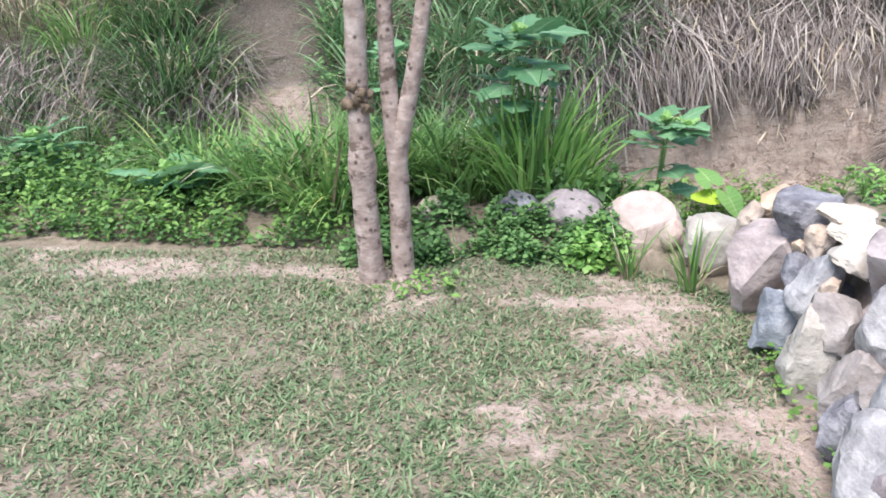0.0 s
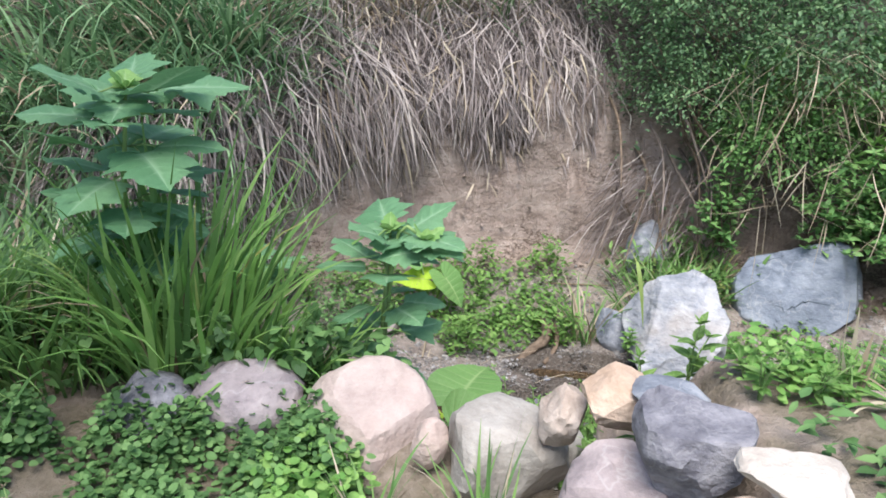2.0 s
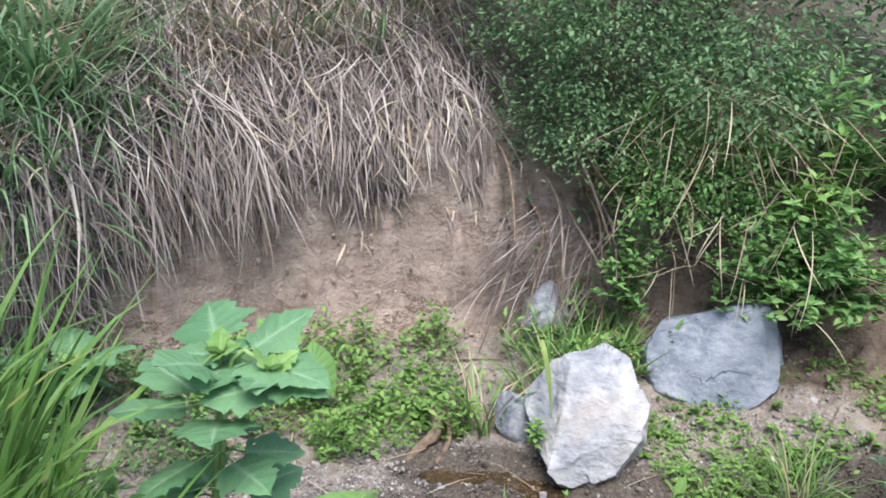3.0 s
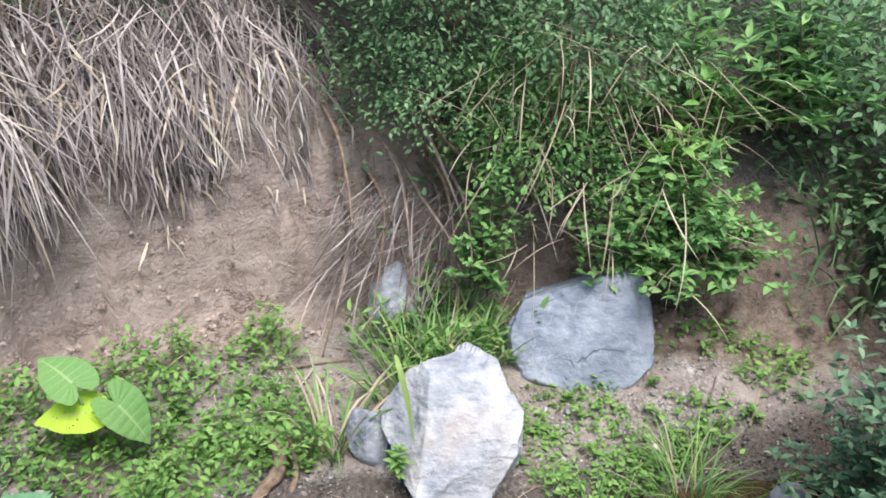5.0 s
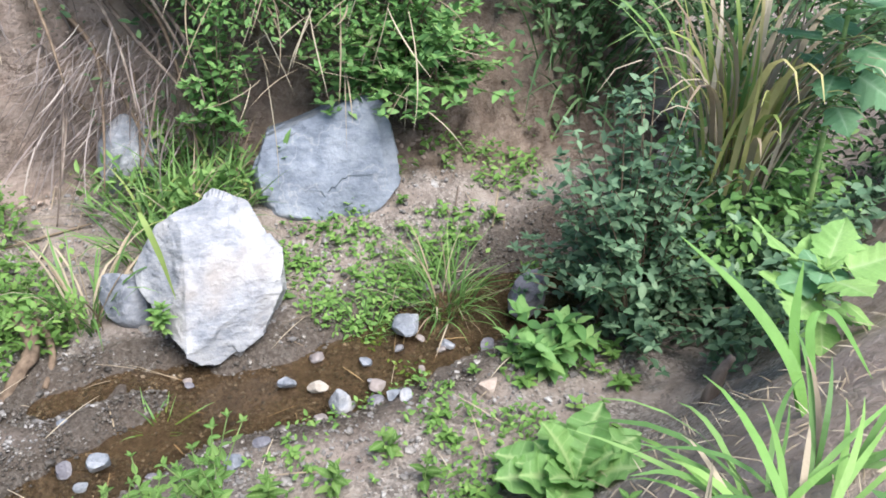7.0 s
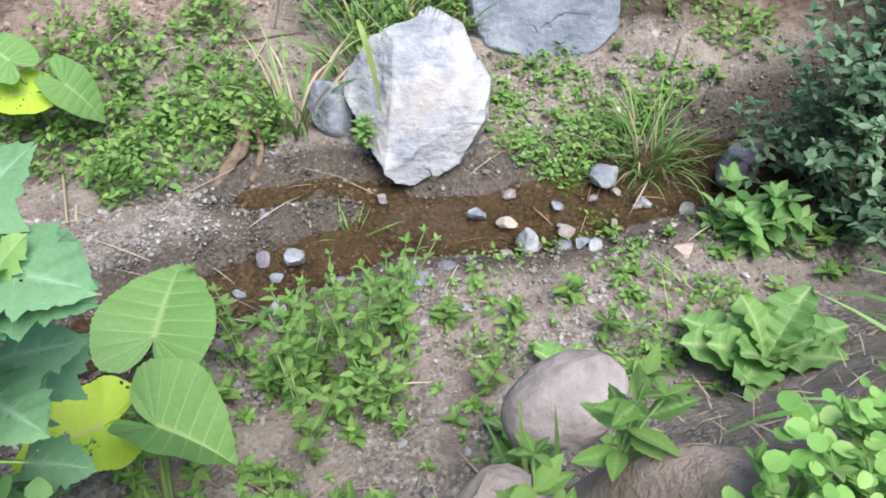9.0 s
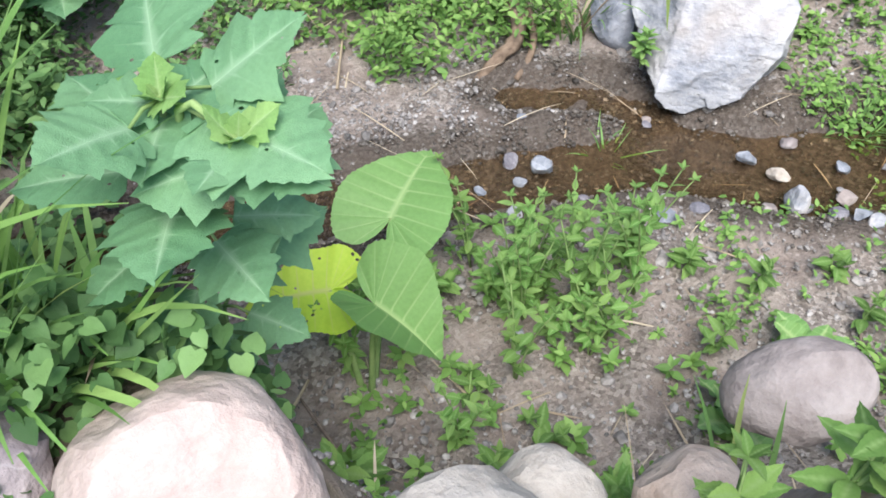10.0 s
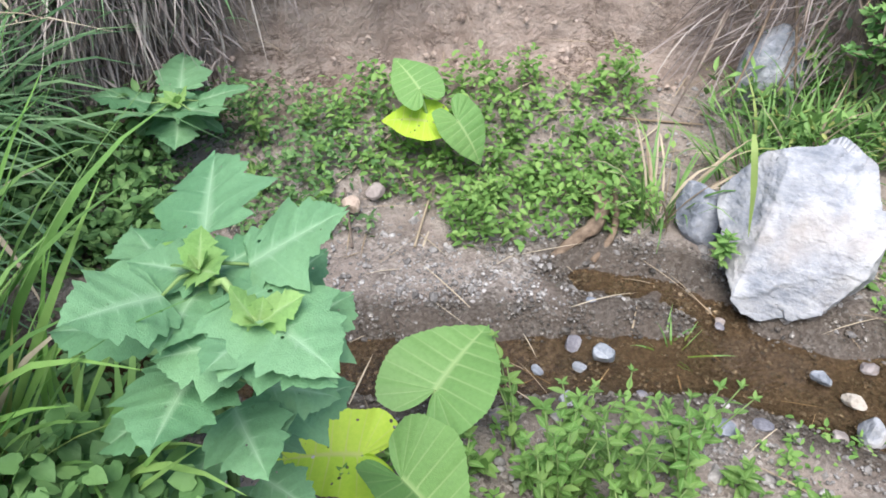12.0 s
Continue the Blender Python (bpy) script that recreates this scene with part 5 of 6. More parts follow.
def lobed_form(seed, curl=0.25):
    """A lobed leaf with coarse teeth, one long, with its midrib and side veins marked."""
    r = np.random.default_rng(seed)
    cols = (0.0, 0.022, 0.3, 0.6, 0.82, 1.0)
    half = np.array(HALF_LOBED)
    at = np.linspace(0, len(half) - 1, 3 * len(half) - 2)
    v, vein, f = [], [], []
    k, n = len(cols), len(at)
    for sgn in (-1, 1):
        o = len(v)
        edge = half * (r.uniform(0.92, 1.08, (len(half), 1)) * np.array((1, 0)) + np.array((0, 1)))
        for i, u in enumerate(at):
            x1 = float(np.interp(u, np.arange(len(half)), edge[:, 0]))
            y1 = float(np.interp(u, np.arange(len(half)), edge[:, 1]))
            if i % 3 == 1 and i < n - 4:
                x1 += 0.014
            anchor = min(max(0.92 * y1 - 0.42 * x1, 0.0), 0.97)
            lobe = any(abs(u - q) < 0.2 for q in (3, 5, 7, 10, 12))
            for c in cols:
                x, y = sgn * x1 * c, anchor + (y1 - anchor) * c
                quilt = 0.006 * math.cos(30 * (y - 0.5 * abs(x))) * min(c, 1 - c) * 3
                z = -curl * y * y + 0.2 * abs(x) - 0.5 * x * x + quilt + 0.025 * math.sin(11 * y + 5 * sgn + seed) * c * c
                v.append((x, y, z))
                vein.append(1.0 if c == 0 else (0.8 if c < 0.1 else (0.6 - 0.3 * c if lobe else 0.0)))
        for i in range(n - 1):
            for c in range(k - 1):
                q = (o + i * k + c, o + i * k + c + 1, o + (i + 1) * k + c + 1, o + (i + 1) * k + c)
                f.append(q if sgn > 0 else q[::-1])
    return np.array(v), np.array(f), np.array(vein)


def dock_form(seed):
    """A long, blunt leaf with a crimped edge, one long."""
    r = np.random.default_rng(seed)
    cols, n = (0.0, 0.06, 0.35, 0.7, 1.0), 34
    v, vein, f = [], [], []
    k = len(cols)
    for sgn in (-1, 1):
        o = len(v)
        for i in range(n):
            u = i / (n - 1)
            reach = 0.03 + 0.27 * math.sin(math.pi * min(1, u ** 1.35)) ** 0.8 * (1 + 0.07 * math.sin(26 * u + sgn + seed) + r.normal(0, 0.02))
            for c in cols:
                x, y = sgn * reach * c, u + 0.08 * c * (1 - u)
                z = 0.25 * abs(x) - 0.35 * u * u + 0.035 * math.sin(30 * u + 2 * sgn + seed) * c * c + 0.01 * math.cos(38 * u) * c
                v.append((x, y, z))
                vein.append(1.0 if c < 0.1 else (0.6 if i % 4 == 0 else 0.0))
        for i in range(n - 1):
            for c in range(k - 1):
                q = (o + i * k + c, o + i * k + c + 1, o + (i + 1) * k + c + 1, o + (i + 1) * k + c)
                f.append(q if sgn > 0 else q[::-1])
    return np.array(v), np.array(f), np.array(vein)


def heart_form(fold=0.25, cup=0.1, droop=0.25, wave=0.02):
    """A heart-shaped leaf whose stalk joins it at the notch, one long, with side veins along a midrib."""
    pa = (0, 8, 20, 40, 70, 105, 135, 155, 170, 180)
    pr = (1.0, 0.88, 0.76, 0.67, 0.6, 0.57, 0.57, 0.42, 0.17, 0.06)
    half, rings = 60, (0.0, 0.03, 0.12, 0.35, 0.6, 0.82, 1.0)
    v, vein, f = [], [], []
    R = len(rings)
    for sgn in (-1, 1):
        o = len(v)
        for i in range(half + 1):
            b = 180.0 * (i / half) ** 1.15
            rad = np.interp(b, pa, pr) * (1 + 0.012 * math.sin(b * 0.9 + 2 * sgn))
            m = 0.93 * max(0.0, 1 - b / 100) ** 1.25
            on_vein = i % 6 == 3
            for c in rings:
                x, y = sgn * rad * c * math.sin(radians(b)), m + (rad * math.cos(radians(b)) - m) * c
                rib = 0.014 * math.cos(2 * math.pi * (i - 3) / 6) * c * (1.25 - c)
                z = fold * abs(x) - cup * (x * x + y * y) - droop * max(y, 0) ** 2 + wave * math.sin(radians(b) * 7 + sgn) * c * c - rib
                v.append((x, y, z))
                vein.append(1.0 if c == 0 else (0.85 if c < 0.1 and b < 110 else (0.9 - 0.35 * c if on_vein else 0.0)))
        for i in range(half):
            for k in range(R - 1):
                q = (o + i * R + k, o + i * R + k + 1, o + (i + 1) * R + k + 1, o + (i + 1) * R + k)
                f.append(q if sgn < 0 else q[::-1])
    return np.array(v), np.array(f), np.array(vein)


def leaf_mesh(name, form, mat):
    v, f, vein = form
    return mesh_of(name, v, f, mat, True, vein)


LOBED = [leaf_mesh("leaf", lobed_form(k, c), BROAD) for k, c in ((1, 0.04), (2, 0.12), (3, 0.2))]
LOBED_YOUNG = [leaf_mesh("leaf", lobed_form(k, c), BROAD_YOUNG) for k, c in ((4, 0.1), (5, -0.2))]


def aimed(at, heading, pitch, roll, size):
    m = turns(np.array([heading]), np.array([pitch]), np.array([roll]))[0]
    return Matrix.Translation(at) @ Matrix(m.tolist()).to_4x4() @ Matrix.Diagonal((size, size, size, 1))


def lobed_plant(label, foot, top, big, tiers, seed, leaves_per=4, bare_part=0.25, crowns=1, group="broad lobed plants", blades=None):
    r = np.random.default_rng(seed)
    ob = thing("lobed_leaf_plant", label, "plant", foot, group)
    top = np.array(top) - np.array(foot)
    line = smooth_line([(0, 0, -0.05), top * 0.5 + r.normal(0, 0.02, 3), top], 12)
    part("stem", tube_mesh("stem", line, np.linspace(0.016, 0.006, 12), STEM, 7), ob)
    heads = [top]
    for c in range(crowns - 1):
        tip = top + np.array((0.085, -0.14, 0.0))
        heads.append(tip)
        part("side_stem", tube_mesh("side_stem", smooth_line([top * 0.6, (top * 0.75 + tip * 0.25), tip], 7), np.linspace(0.009, 0.005, 7), STEM, 6), ob)
    turn = -0.8
    for k in range(tiers):
        u = k / max(tiers - 1, 1)
        p = top * (1 - (1 - bare_part) * u)
        for q in range(leaves_per):
            turn += 2.4
            s = big * (0.95 + 0.2 * min(1, 2.2 * u) - 0.55 * u) * r.uniform(0.8, 1.12)
            pitch = 0.36 - 0.6 * u + r.normal(0, 0.15)
            off = np.array((math.sin(turn), math.cos(turn), 0)) * s * 0.42
            part("petiole", tube_mesh("petiole", [p, p + off * 0.5 + (0, 0, 0.01), p + off], (0.004, 0.0035, 0.003), STEM, 5), ob)
            part("leaf", (blades or LOBED)[r.integers(2 if blades else 3)], ob, "", aimed(p + off, turn, pitch, r.normal(0, 0.2), s))
    for h in heads:
        for q in range(10):
            turn += 2.4
            if q < 5:
                part("young_leaf", LOBED_YOUNG[q % 2], ob, "small yellow-green leaf", aimed(h, turn, 1.0 - 0.1 * q, r.normal(0, 0.2), big * (0.14 + 0.06 * q)))
            else:
                part("leaf", LOBED[q % 3], ob, "", aimed(h - np.array((0, 0, 0.01 * (q - 4))), turn, 0.75 - 0.09 * q, r.normal(0, 0.15), big * (0.46 + 0.08 * (q - 4))))
    return ob


lobed_plant("tall plant with broad blue-green lobed leaves", at_land(1.18, 5.02), (1.215, 4.95, 0.63), 0.22, 5, 5, 4, 0.5, 2)
lobed_plant("tall broad-leaved plant rising out of the long grass", at_land(0.36, 5.35), (0.38, 5.25, 1.1), 0.29, 8, 8, 4, 0.3, 1)
lobed_plant("low broad lobed plant at the foot of the bank", at_land(0.95, 7.25), (0.98, 7.12, -0.28), 0.28, 2, 11, 5, 0.7, 1)
lobed_plant("broad lobed plant beneath the low bank", at_land(-2.95, 5.7), (-2.95, 5.6, 0.4), 0.3, 3, 14, 4, 0.5, 1)
lobed_plant("drooping broad-leaved plant at the lawn's edge", at_land(-1.75, 5.15), (-1.75, 5.05, 0.32), 0.3, 2, 17, 4, 0.6, 1)
lobed_plant("broad lobed plant beyond the tree", at_land(-0.75, 7.5), (-0.75, 7.4, 0.75), 0.3, 3, 19, 4, 0.5, 1)
lobed_plant("tall broad-leaved plant by the gully", (4.75, 3.95, -0.3), (4.7, 4.05, 0.95), 0.26, 6, 23, 4, 0.5, 1)
lobed_plant("broad-leaved plant with yellowed lower leaves", (3.68, 3.72, -0.2), (3.66, 3.78, 0.2), 0.19, 3, 29, 4, 0.6, 1, blades=LOBED_YOUNG)


def heart_leaf(ob, foot, at, heading, pitch, roll, size, form, mat, label=""):
    foot, at = np.array(foot, float), np.array(at, float)
    line = smooth_line([foot, foot * 0.45 + at * 0.55 + (0, 0, 0.03), at], 9)
    part("petiole", tube_mesh("petiole", line, np.linspace(0.012, 0.005, 9), STEM, 7), ob)
    part("leaf", leaf_mesh("leaf", form, mat), ob, label, aimed(at, heading, pitch, roll, size))


taro = thing("heart_leaf_plant", "young taro plant with heart-shaped leaves on the mud", "plant", at_land(1.5, 5.15), "heart-leaved plants")
base = np.array(at_land(1.5, 5.15))
for foot, at, heading, pitch, roll, size, form, mat, label in (
        ((0.01, 0.01, -0.03), (1.71, 5.47, -0.38), 0.8, 0.25, -0.05, 0.3, heart_form(0.22, 0.05, 0.2, 0.015), TARO, "large ribbed green leaf"),
        ((0, 0, -0.03), (1.555, 5.18, -0.36), 2.45, -0.35, 0.0, 0.24, heart_form(0.95, 0.1, 0.2, 0.03), TARO, "folded green leaf"),
        ((-0.02, 0.02, -0.03), (1.47, 5.32, -0.42), -1.3, 0.05, 0.1, 0.25, heart_form(0.15, 0.1, 0.2, 0.05), TARO_OLD, "yellowed torn leaf")):
    heart_leaf(taro, foot, np.array(at) - base, heading, pitch, roll, size, form, mat, label)
taro = thing("heart_leaf_plant", "small taro plant with three leaves below the bank", "plant", at_land(2.06, 6.98), "heart-leaved plants")
base = np.array(at_land(2.06, 6.98))
for at, heading, pitch, roll, size, mat, label in (((1.98, 7.0, -0.27), -0.5, 0.6, 0.2, 0.19, TARO, ""), ((2.12, 6.9, -0.38), 2.4, -0.75, -0.1, 0.22, TARO, ""), ((2.0, 6.95, -0.4), -1.2, 0.1, 0.3, 0.2, TARO_OLD, "yellow-green leaf")):
    heart_leaf(taro, (0, 0, -0.03), np.array(at) - base, heading, pitch, roll, size, heart_form(0.12, 0.05, 0.2, 0.01), mat, label)


# ---- leafy herbs ----
def herb_form():
    """A toothed, pointed oval leaf, one long, folded along its midrib."""
    width = (0.02, 0.12, 0.155, 0.22, 0.215, 0.25, 0.22, 0.225, 0.175, 0.17, 0.11, 0.095, 0.035, 0.0)
    v, f = [], []
    for i, w in enumerate(width):
        u = i / (len(width) - 1)
        for c in (-1, -0.5, 0, 0.5, 1):
            v.append((w * c, u + 0.02 * abs(c), 0.22 * abs(w * c) - 0.16 * u * u + (0.012 if abs(c) == 0.5 and i % 2 else 0)))
    for i in range(len(width) - 1):
        f += [(5 * i + c, 5 * i + c + 1, 5 * i + c + 6, 5 * i + c + 5) for c in range(4)]
    return np.array(v), np.array(f)


HERB_LEAF = herb_form()
HERB_MESH = {}


def herb_leaf(mat):
    if mat.name not in HERB_MESH:
        HERB_MESH[mat.name] = mesh_of("leaf", *HERB_LEAF, mat, True, np.tile((0.0, 0.25, 1.0, 0.25, 0.0), 14) * np.repeat(np.tile((1.0, 0.75), 7), 5))
    return HERB_MESH[mat.name]


def herb(label, at, height, leaf, mat, seed, stems=3, pairs=5, lean=0.35, group="herbs by the brook", name="leafy_herb"):
    r = np.random.default_rng(seed)
    ob = thing(name, label, "plant", at, group)
    for s in range(stems):
        a, out = r.uniform(0, 6.28), height * r.uniform(0.2, 1.0) * lean
        tip = np.array((out * math.sin(a), out * math.cos(a), height * r.uniform(0.7, 1.1)))
        line = smooth_line([(0, 0, -0.02), tip * (0.4, 0.4, 0.55), tip], 6)
        part("stem", tube_mesh("stem", line, np.linspace(0.004, 0.002, 6), STEM, 5), ob)
        for p in range(pairs):
            u = (p + 1) / pairs
            spot = tip * (u * u, u * u, u) if u < 1 else tip
            for q in range(2 if u < 1 else 4):
                head = p * 1.57 + q * (math.pi if u < 1 else 1.57) + a + r.normal(0, 0.2)
                size = leaf * (1.05 - 0.35 * abs(u - 0.55) - (0.35 if u == 1 else 0)) * r.uniform(0.8, 1.15)
                part("leaf", herb_leaf(mat), ob, "", aimed(spot, head, r.normal(0.3, 0.2) + (0.4 if u == 1 else 0), r.normal(0, 0.2), size))
    return ob


place = np.random.default_rng(31)
for k in range(24):
    x, y = 2.22 + place.normal(0, 0.27), 5.2 + place.normal(0, 0.15)
    herb("light green nettle-like herb on the mud", at_land(x, y), place.uniform(0.18, 0.46), 0.052, (WEED, LIME, LIME)[k % 3], 200 + k, 3, 6)
for k, (x, y) in enumerate(((2.6, 5.15), (2.75, 5.0), (1.75, 5.0), (1.9, 4.8), (1.72, 4.75), (3.0, 4.95), (2.95, 4.75), (2.5, 4.85), (1.85, 5.4))):
    herb("small light green seedling on the mud", at_land(x, y), 0.1, 0.07, WEED, 240 + k, 2, 3, 0.6)
for k, (x, y) in enumerate(((1.3, 7.15), (1.5, 7.2), (2.25, 6.7), (2.45, 6.75), (2.6, 6.65), (2.4, 7.0), (2.7, 6.95), (2.15, 6.65), (1.25, 6.9), (2.8, 6.75))):
    herb("small green weed below the bank", at_land(x, y), 0.17, 0.06, WEED, 260 + k, 3, 4, 0.5, "weeds below the bank")
herb("dark-stemmed nettle growing behind the wall", at_land(1.76, 4.12), 0.36, 0.08, WEED, 301, 3, 5, 0.22, "nettles behind the wall", "nettle")
herb("light green nettle behind the wall", at_land(1.72, 4.24), 0.16, 0.07, WEED, 302, 3, 3, 0.5, "nettles behind the wall", "nettle")
herb("light green nettle above the slope", at_land(1.89, 4.1), 0.2, 0.085, WEED, 303, 2, 4, 0.3, "nettles behind the wall", "nettle")
herb("curled pale green weed at the ditch's edge", at_land(1.83, 4.42), 0.3, 0.08, LIME, 304, 2, 6, 0.2, "nettles behind the wall", "nettle")
herb("low weed behind the edging stones", at_land(1.35, 4.72), 0.2, 0.09, WEED, 305, 3, 3, 0.6, "nettles behind the wall", "nettle")
herb("small bright fern-like sprig on the boulder", (2.94, 6.02, -0.6), 0.17, 0.06, LIME, 306, 2, 7, 0.2, "nettles behind the wall", "sprig")
herb("pale flowering stalk in the ground cover", at_land(0.05, 4.25), 0.3, 0.03, STRAW, 307, 1, 8, 0.1, "nettles behind the wall", "dry_stalk")
for k, (x, y) in enumerate(((1.9, 3.86), (2.0, 3.8), (2.1, 3.84), (1.86, 3.76), (2.12, 3.74), (1.98, 3.7), (2.06, 3.66))):
    herb("lime-green round-leaved plant on the terrace", at_land(x, y), 0.12, 0.05, LIME, 320 + k, 4, 3, 0.6, "lime plants on the terrace")

# docks: long wavy leaves in a rosette
DOCKS = [leaf_mesh("leaf", dock_form(k), TARO) for k in range(3)]
for label, at, count, size, seed in (("large light green dock rosette on the slope", (3.2, 4.29), 20, 0.27, 1), ("small dock rosette on the mud", (2.72, 4.7), 8, 0.16, 2), ("small dock rosette by the slope boulder", (2.4, 4.62), 8, 0.15, 3)):
    dk = thing("dock_rosette", label, "plant", at_land(*at), "dock rosettes")
    r = np.random.default_rng(seed)
    for k in range(count):
        part("leaf", DOCKS[k % 3], dk, "", aimed((0, 0, 0.02), k * 2.4, r.uniform(0.4, 1.25), r.normal(0, 0.25), size * r.uniform(0.65, 1.1)))

# ---- the tree ----
tree = thing("tree", "slim young tree with two bare grey-brown trunks", "tree", (-0.3, 4.05, 0))
T = np.array((0.3, -4.05, 0))
trunk_a = smooth_line([(-0.35, 4.05, -0.08), (-0.375, 4.04, 0.4), (-0.385, 4.04, 0.95), (-0.385, 4.04, 1.6), (-0.47, 4.1, 2.6), (-0.7, 4.2, 3.8)], 60) + T
rad = np.interp(np.linspace(0, 1, 60), (0, 0.03, 0.1, 0.24, 0.262, 0.285, 0.32, 0.5, 1), (0.11, 0.075, 0.063, 0.06, 0.073, 0.07, 0.053, 0.05, 0.03))
main_trunk = part("trunk", tube_mesh("trunk", trunk_a, rad, BARK, 20, 0.022), tree, "straight trunk with a swollen scarred knot")
trunk_b = smooth_line([(-0.2, 4.08, -0.08), (-0.21, 4.08, 0.35), (-0.205, 4.08, 0.65), (-0.13, 4.09, 1.0), (-0.055, 4.1, 1.45), (0.08, 4.2, 2.6), (0.2, 4.3, 3.6)], 60) + T
part("trunk", tube_mesh("trunk", trunk_b, np.interp(np.linspace(0, 1, 60), (0, 0.04, 0.15, 0.3, 1), (0.09, 0.06, 0.053, 0.047, 0.025)), BARK, 18, 0.022), tree, "forked trunk beside the first")
limb = smooth_line([(-0.205, 4.085, 0.5), (-0.235, 4.09, 0.8), (-0.25, 4.1, 1.2), (-0.255, 4.12, 1.7), (-0.3, 4.3, 2.8), (-0.2, 4.7, 3.7)], 50) + T
part("limb", tube_mesh("limb", limb, np.linspace(0.05, 0.022, 50), BARK, 16, 0.008), tree)
for k in range(9):
    src = (trunk_a, trunk_b, limb)[k % 3][-1 - (k // 3) * 7]
    a = k * 2.1
    tip = src + np.array((0.8 * math.cos(a), 0.8 * math.sin(a), 0.5 + 0.1 * (k % 3)))
    bough = part("branch", tube_mesh("branch", smooth_line([src, src * 0.5 + tip * 0.5 + (0, 0, 0.12), tip], 8), np.linspace(0.016, 0.005, 8), BARK, 7), tree)
    q = tip + rng.normal(0, 0.28, (160, 3))
    part("crown", mesh_of("crown", *leaf_cloud(OVATE, q, 0.08 * rng.uniform(0.6, 1.2, 160), 0.4), NETTLE), bough, "loose cluster of green leaves")
for z, a, s in ((0.93, 0.2, 0.03), (0.91, 4.9, 0.042), (0.97, 4.3, 0.035), (0.9, 2.6, 0.035), (0.88, 5.5, 0.04), (0.95, 5.2, 0.036), (0.9, 3.8, 0.034)):
    p = np.array((-0.385, 4.04, z)) + T
    d = np.array((math.cos(a), math.sin(a), 0.1))
    part("knot", tube_mesh("knot", [p + d * 0.03, p + d * 0.062, p + d * 0.074 + np.array((0, 0, 0.014))], (s * 0.9, s * 0.7, s * 0.3), TWIG, 11, 0.4), main_trunk, "dark torn bark scar")

# ---- dead wood ----
def stick(name, label, pts, r0, r1, mat, n=14, rough=0.06, group="dead wood in the ditch", sides=8):
    pts = np.array(pts, float)
    o = pts[0].copy()
    me = tube_mesh(name, smooth_line(pts - o, n), np.linspace(r0, r1, n), mat, sides, rough)
    return single(name, me, label, "wood", group, m=Matrix.Translation(o))


def ground_line(*xy, lift=0.01):
    return [at_land(x, y, lift) for x, y in xy]


stick("log", "crooked dead root reaching into the pool", [(2.36, 6.33, -0.75), (2.48, 6.38, -0.7), (2.6, 6.42, -0.66), (2.66, 6.52, -0.6), (2.68, 6.6, -0.62)], 0.018, 0.04, TWIG, 20, 0.14)
stick("log", "thin dark root beside the crooked one", [(2.55, 6.3, -0.75), (2.66, 6.38, -0.7), (2.72, 6.5, -0.64), (2.74, 6.62, -0.65)], 0.012, 0.02, TWIG, 14)
stick("stump", "weathered grey stub of dead wood", [(3.72, 4.02, -0.6), (3.74, 4.0, -0.4), (3.8, 3.98, -0.34)], 0.036, 0.012, WOOD, 12, 0.14)
for k, pts in enumerate((((2.28, 6.4), (2.1, 6.72)), ((1.85, 6.5), (2.0, 6.85)), ((1.6, 6.55), (1.62, 6.9)), ((1.55, 6.9), (1.95, 7.2)), ((1.5, 6.7), (1.35, 6.95)), ((2.7, 6.75), (3.1, 6.95)), ((2.65, 6.65), (3.05, 6.72)),
                         ((2.9, 7.05), (3.3, 6.9)), ((1.35, 4.98), (1.3, 5.2)), ((1.22, 5.1), (1.34, 5.25)), ((4.35, 5.5), (4.6, 5.62)), ((4.5, 5.35), (4.85, 5.5)), ((2.85, 4.62), (2.95, 4.75)))):
    stick("twig", "thin dry stick lying on the ground", ground_line(*pts, lift=0.015), 0.006, 0.004, STRAW if k % 2 else WOOD, 6)
for k in range(15):
    a = place.uniform(-0.5, 0.9)
    x, y, z = place.uniform(3.5, 4.05), 0, place.uniform(-0.05, 0.55)
    y = 7.3 - 0.75 * (x - 3.5) + place.uniform(-0.12, 0.06)
    fall = place.uniform(0.2, 0.6)
    stick("root", "exposed brown root trailing from the bank", [(x + 0.08, y + 0.3, z + 0.12), (x, y, z), (x - 0.2 * a - 0.05, y - 0.16, z - 0.45 * fall), (x - 0.45 * a - 0.1, y - 0.28, max(z - fall, -0.5))],
          place.uniform(0.006, 0.017), 0.004, TWIG if k % 2 else WOOD, 14, 0.08, "roots in the bank")
n = 220
p = np.stack([rng.uniform(3.4, 3.95, n), np.zeros(n), rng.uniform(-0.35, 0.3, n)], 1)
p[:, 1] = 7.2 - 0.7 * (p[:, 0] - 3.5) + rng.uniform(-0.12, 0.08, n)
first = rng.uniform(-1.15, -0.1, n)
v, f = ribbons(p, rng.normal(4.8, 0.5, n), first, np.clip(first + rng.normal(-0.1, 0.3, n), -1.4, 0.1), rng.uniform(0.2, 0.65, n), rng.uniform(0.003, 0.009, n), 6, 0.8, 0.4)
single("fallen_stalks", mesh_of("fallen_stalks", v, f, HAY), "brown dead stalks fanning out from the bank's corner", "dry grass", kind="stuff")
n = 420
p = on_land(rng.uniform(2.25, 3.6, n), rng.uniform(3.3, 4.35, n), 0.0)
v, f = ribbons(p, rng.uniform(0, 6.28, n), rng.uniform(0.0, 0.35, n), rng.uniform(-0.5, 0.1, n), rng.uniform(0.04, 0.12, n), rng.uniform(0.002, 0.005, n), 3)
single("mound_thatch", mesh_of("mound_thatch", v, f, STRAW), "dry thatch and roots on the terrace edge", "dry grass", kind="stuff")


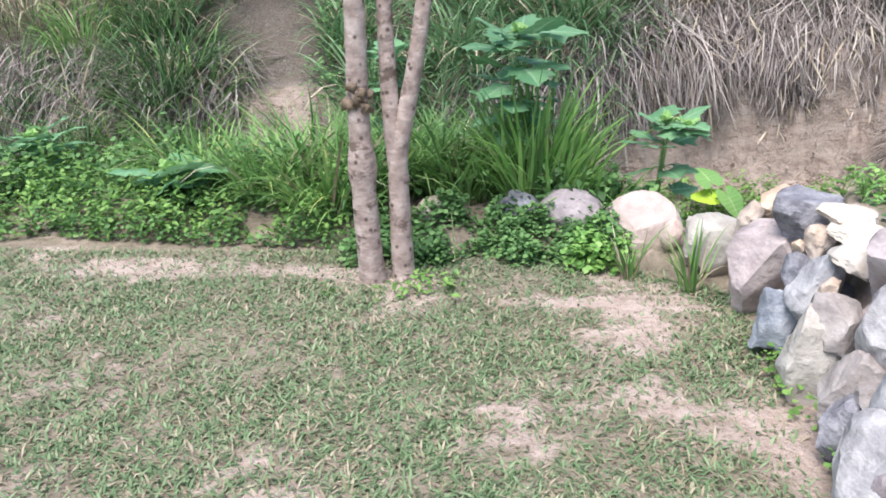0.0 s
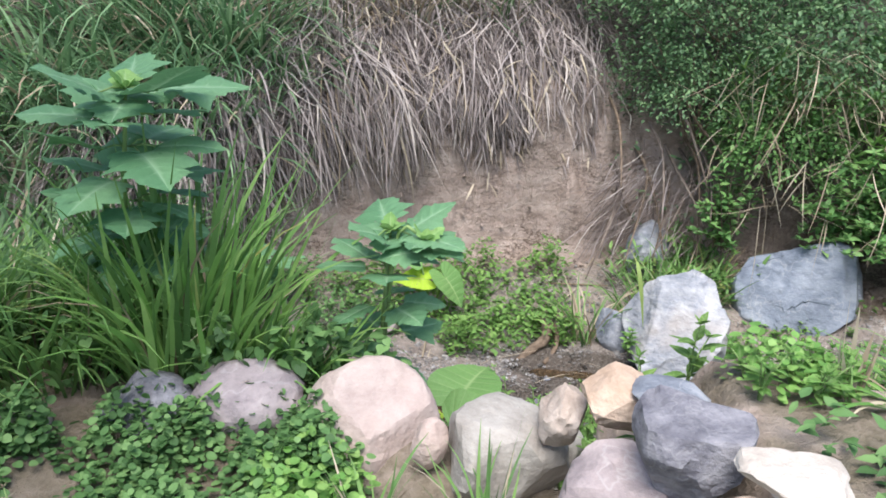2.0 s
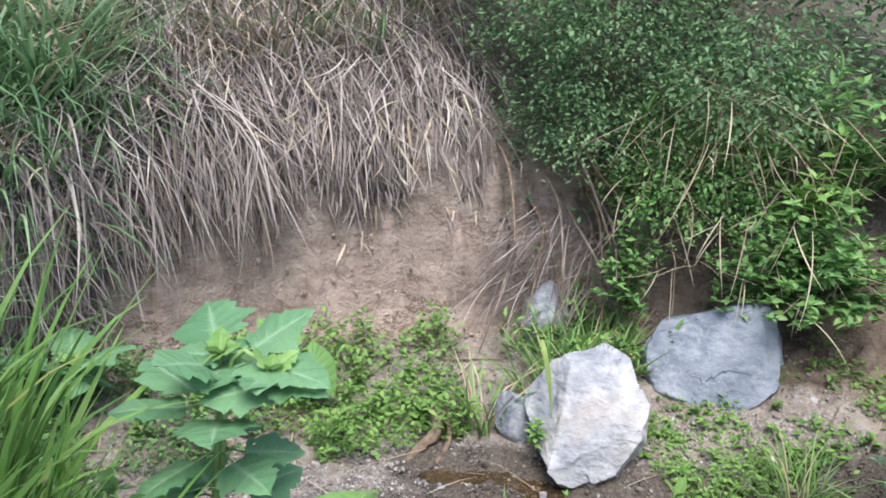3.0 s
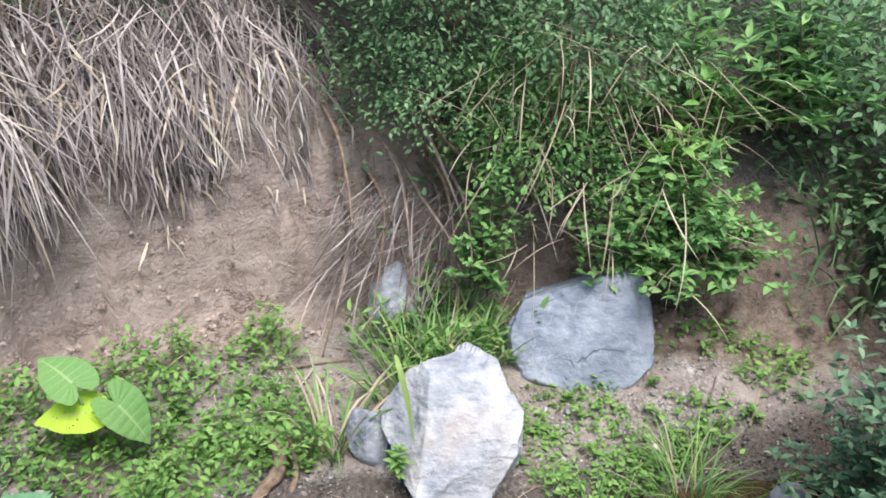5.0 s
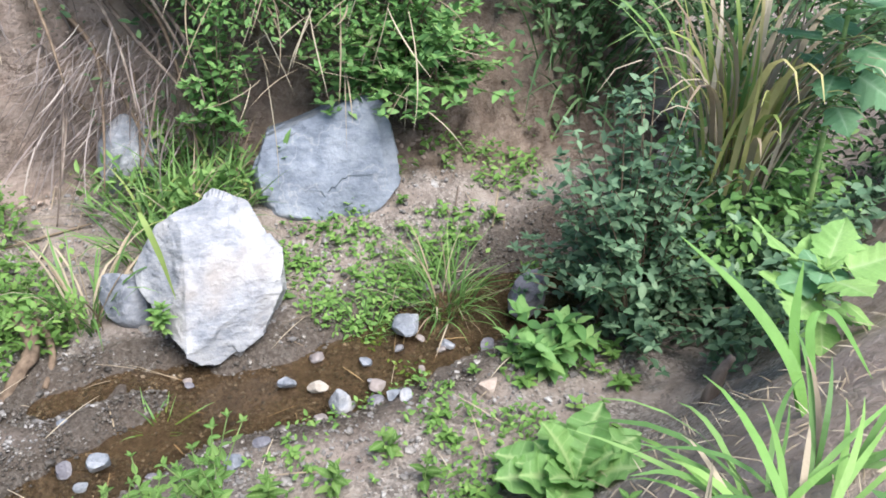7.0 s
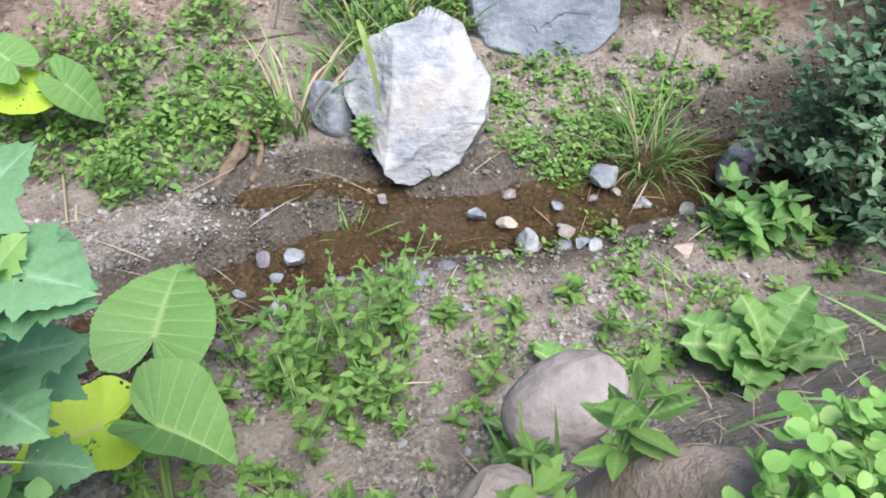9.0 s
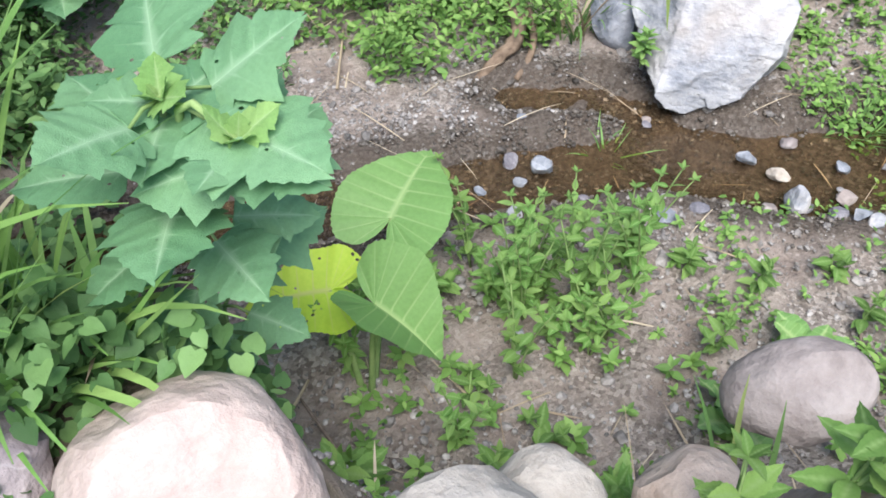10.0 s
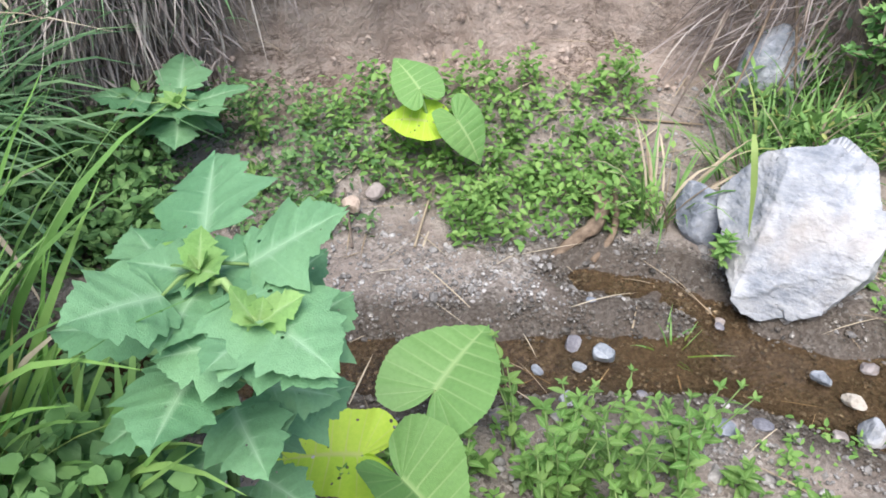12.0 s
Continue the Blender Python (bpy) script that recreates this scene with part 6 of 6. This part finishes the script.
def blade(name, label, pts, width, mat, side=(0.77, -0.64, 0)):
    """One broad grass blade along points, creased along its middle."""
    line = smooth_line(pts, 14)
    k = np.linspace(0, 1, 14)
    w = width * 0.5 * np.clip(np.minimum(0.5 + 2 * k, 2.4 * (1.02 - k)), 0.04, 1)
    sd = np.array(side)
    v = np.stack([line - sd * w[:, None], line - np.array((0, 0, 0.12)) * w[:, None], line + sd * w[:, None]], 1).reshape(-1, 3)
    f = [(3 * i + j, 3 * i + j + 1, 3 * i + j + 4, 3 * i + j + 3) for i in range(13) for j in range(2)]
    return single(name, mesh_of(name, v, np.array(f), mat), label, "grass")


blade("yellow_blade", "yellow grass blade bent across the pale boulder", [(2.975, 6.08, -0.06), (2.955, 6.02, -0.1), (2.955, 5.97, -0.22), (2.96, 5.93, -0.4)], 0.024, GRASS_YELLOW)
for pts, wide in (([(2.89, 3.68, 0.25), (2.93, 3.75, 0.36), (2.99, 3.9, 0.46), (3.02, 4.08, 0.54)], 0.034), ([(2.91, 3.7, 0.25), (2.98, 3.77, 0.42), (3.06, 3.8, 0.55)], 0.03), ([(2.9, 3.66, 0.25), (3.0, 3.74, 0.43), (3.06, 3.7, 0.44), (3.02, 3.58, 0.33)], 0.028)):
    blade("tall_blade", "tall pale green grass blade on the terrace edge", pts, wide, LIME)
# litter of straw and stems on the far side and the slopes
n = 2600
sx, sy = rng.uniform(0.8, 5.0, n), rng.uniform(4.4, 7.6, n)
keep = (rng.uniform(0, 1, n) < 0.1 + 0.9 * patch(sx, sy, 3.2, 7.0, 0.8, 0.3) + 0.4 * patch(sx, sy, 1.3, 7.0, 0.6, 0.3)) & (sy > np.interp(sx, EDGE_X, EDGE_Y) + 0.2)
sx, sy = sx[keep], sy[keep]
n = len(sx)
v, f = ribbons(on_land(sx, sy, 0.01), rng.uniform(0, 6.28, n), rng.uniform(0, 0.4, n), rng.uniform(-0.3, 0.2, n), rng.uniform(0.06, 0.3, n), rng.uniform(0.003, 0.008, n), 3)
single("straw_litter", mesh_of("straw_litter", v, f, STRAW), "dry straw and stalks littering the ditch", "litter", kind="stuff")
# dead stalks tangled in the shrubs
n = 300
p = np.stack([rng.uniform(4.0, 5.0, n), rng.uniform(5.9, 6.9, n), rng.uniform(0.0, 1.1, n)], 1)
keep = p[:, 0] + p[:, 1] > 10.4
p = p[keep] - (0.12, 0.12, 0)
n = len(p)
first = rng.uniform(-1.3, 0.9, n)
v, f = ribbons(p, rng.uniform(2.2, 5.4, n), first, first + rng.normal(-0.25, 0.35, n), rng.uniform(0.15, 0.6, n), rng.uniform(0.004, 0.009, n), 7, 1.0, 0.4)
single("dead_stalks", mesh_of("dead_stalks", v, f, STRAW), "straw-coloured dead stalks tangled in the shrubs", "dry grass", kind="stuff")

# seedlings and small angular stones over the muddy slopes
n = 900
sx, sy = rng.uniform(1.3, 4.6, n), rng.uniform(4.3, 6.6, n)
lump = np.array([fbm(p * 2.7, q * 2.7, 2.0, 3) for p, q in zip(sx, sy)])
keep = (rng.uniform(-0.45, 0.45, n) < lump) & (sy - np.interp(sx, EDGE_X, EDGE_Y) > 0.08) & (np.abs(off_line(sx, sy, BROOK)) > np.interp(sx, (2.7, 3.3), (0.26, 0.36))) & (off_line(sx, sy, BANK) < -0.15)
keep &= (sy < 5.6) | (sx > 3.3)
sx, sy = sx[keep], sy[keep]
reach = rng.uniform(0.022, 0.06, len(sx))
q = np.repeat(on_land(sx, sy, 0.012), 8, 0)
out = np.tile(np.arange(8) * 2.4, len(sx)) + np.repeat(rng.uniform(0, 6.28, len(sx)), 8)
rr = np.repeat(reach, 8)
q[:, 2] += rr * rng.uniform(0, 0.9, len(q))
v, f = leaf_cloud(OVATE, q, rr * rng.uniform(0.6, 1.2, len(q)), -0.2, 0.35, out)
single("seedlings", mesh_of("seedlings", v, f, WEED), "tiny green seedlings sprouting on the muddy slopes", "plant", kind="stuff")
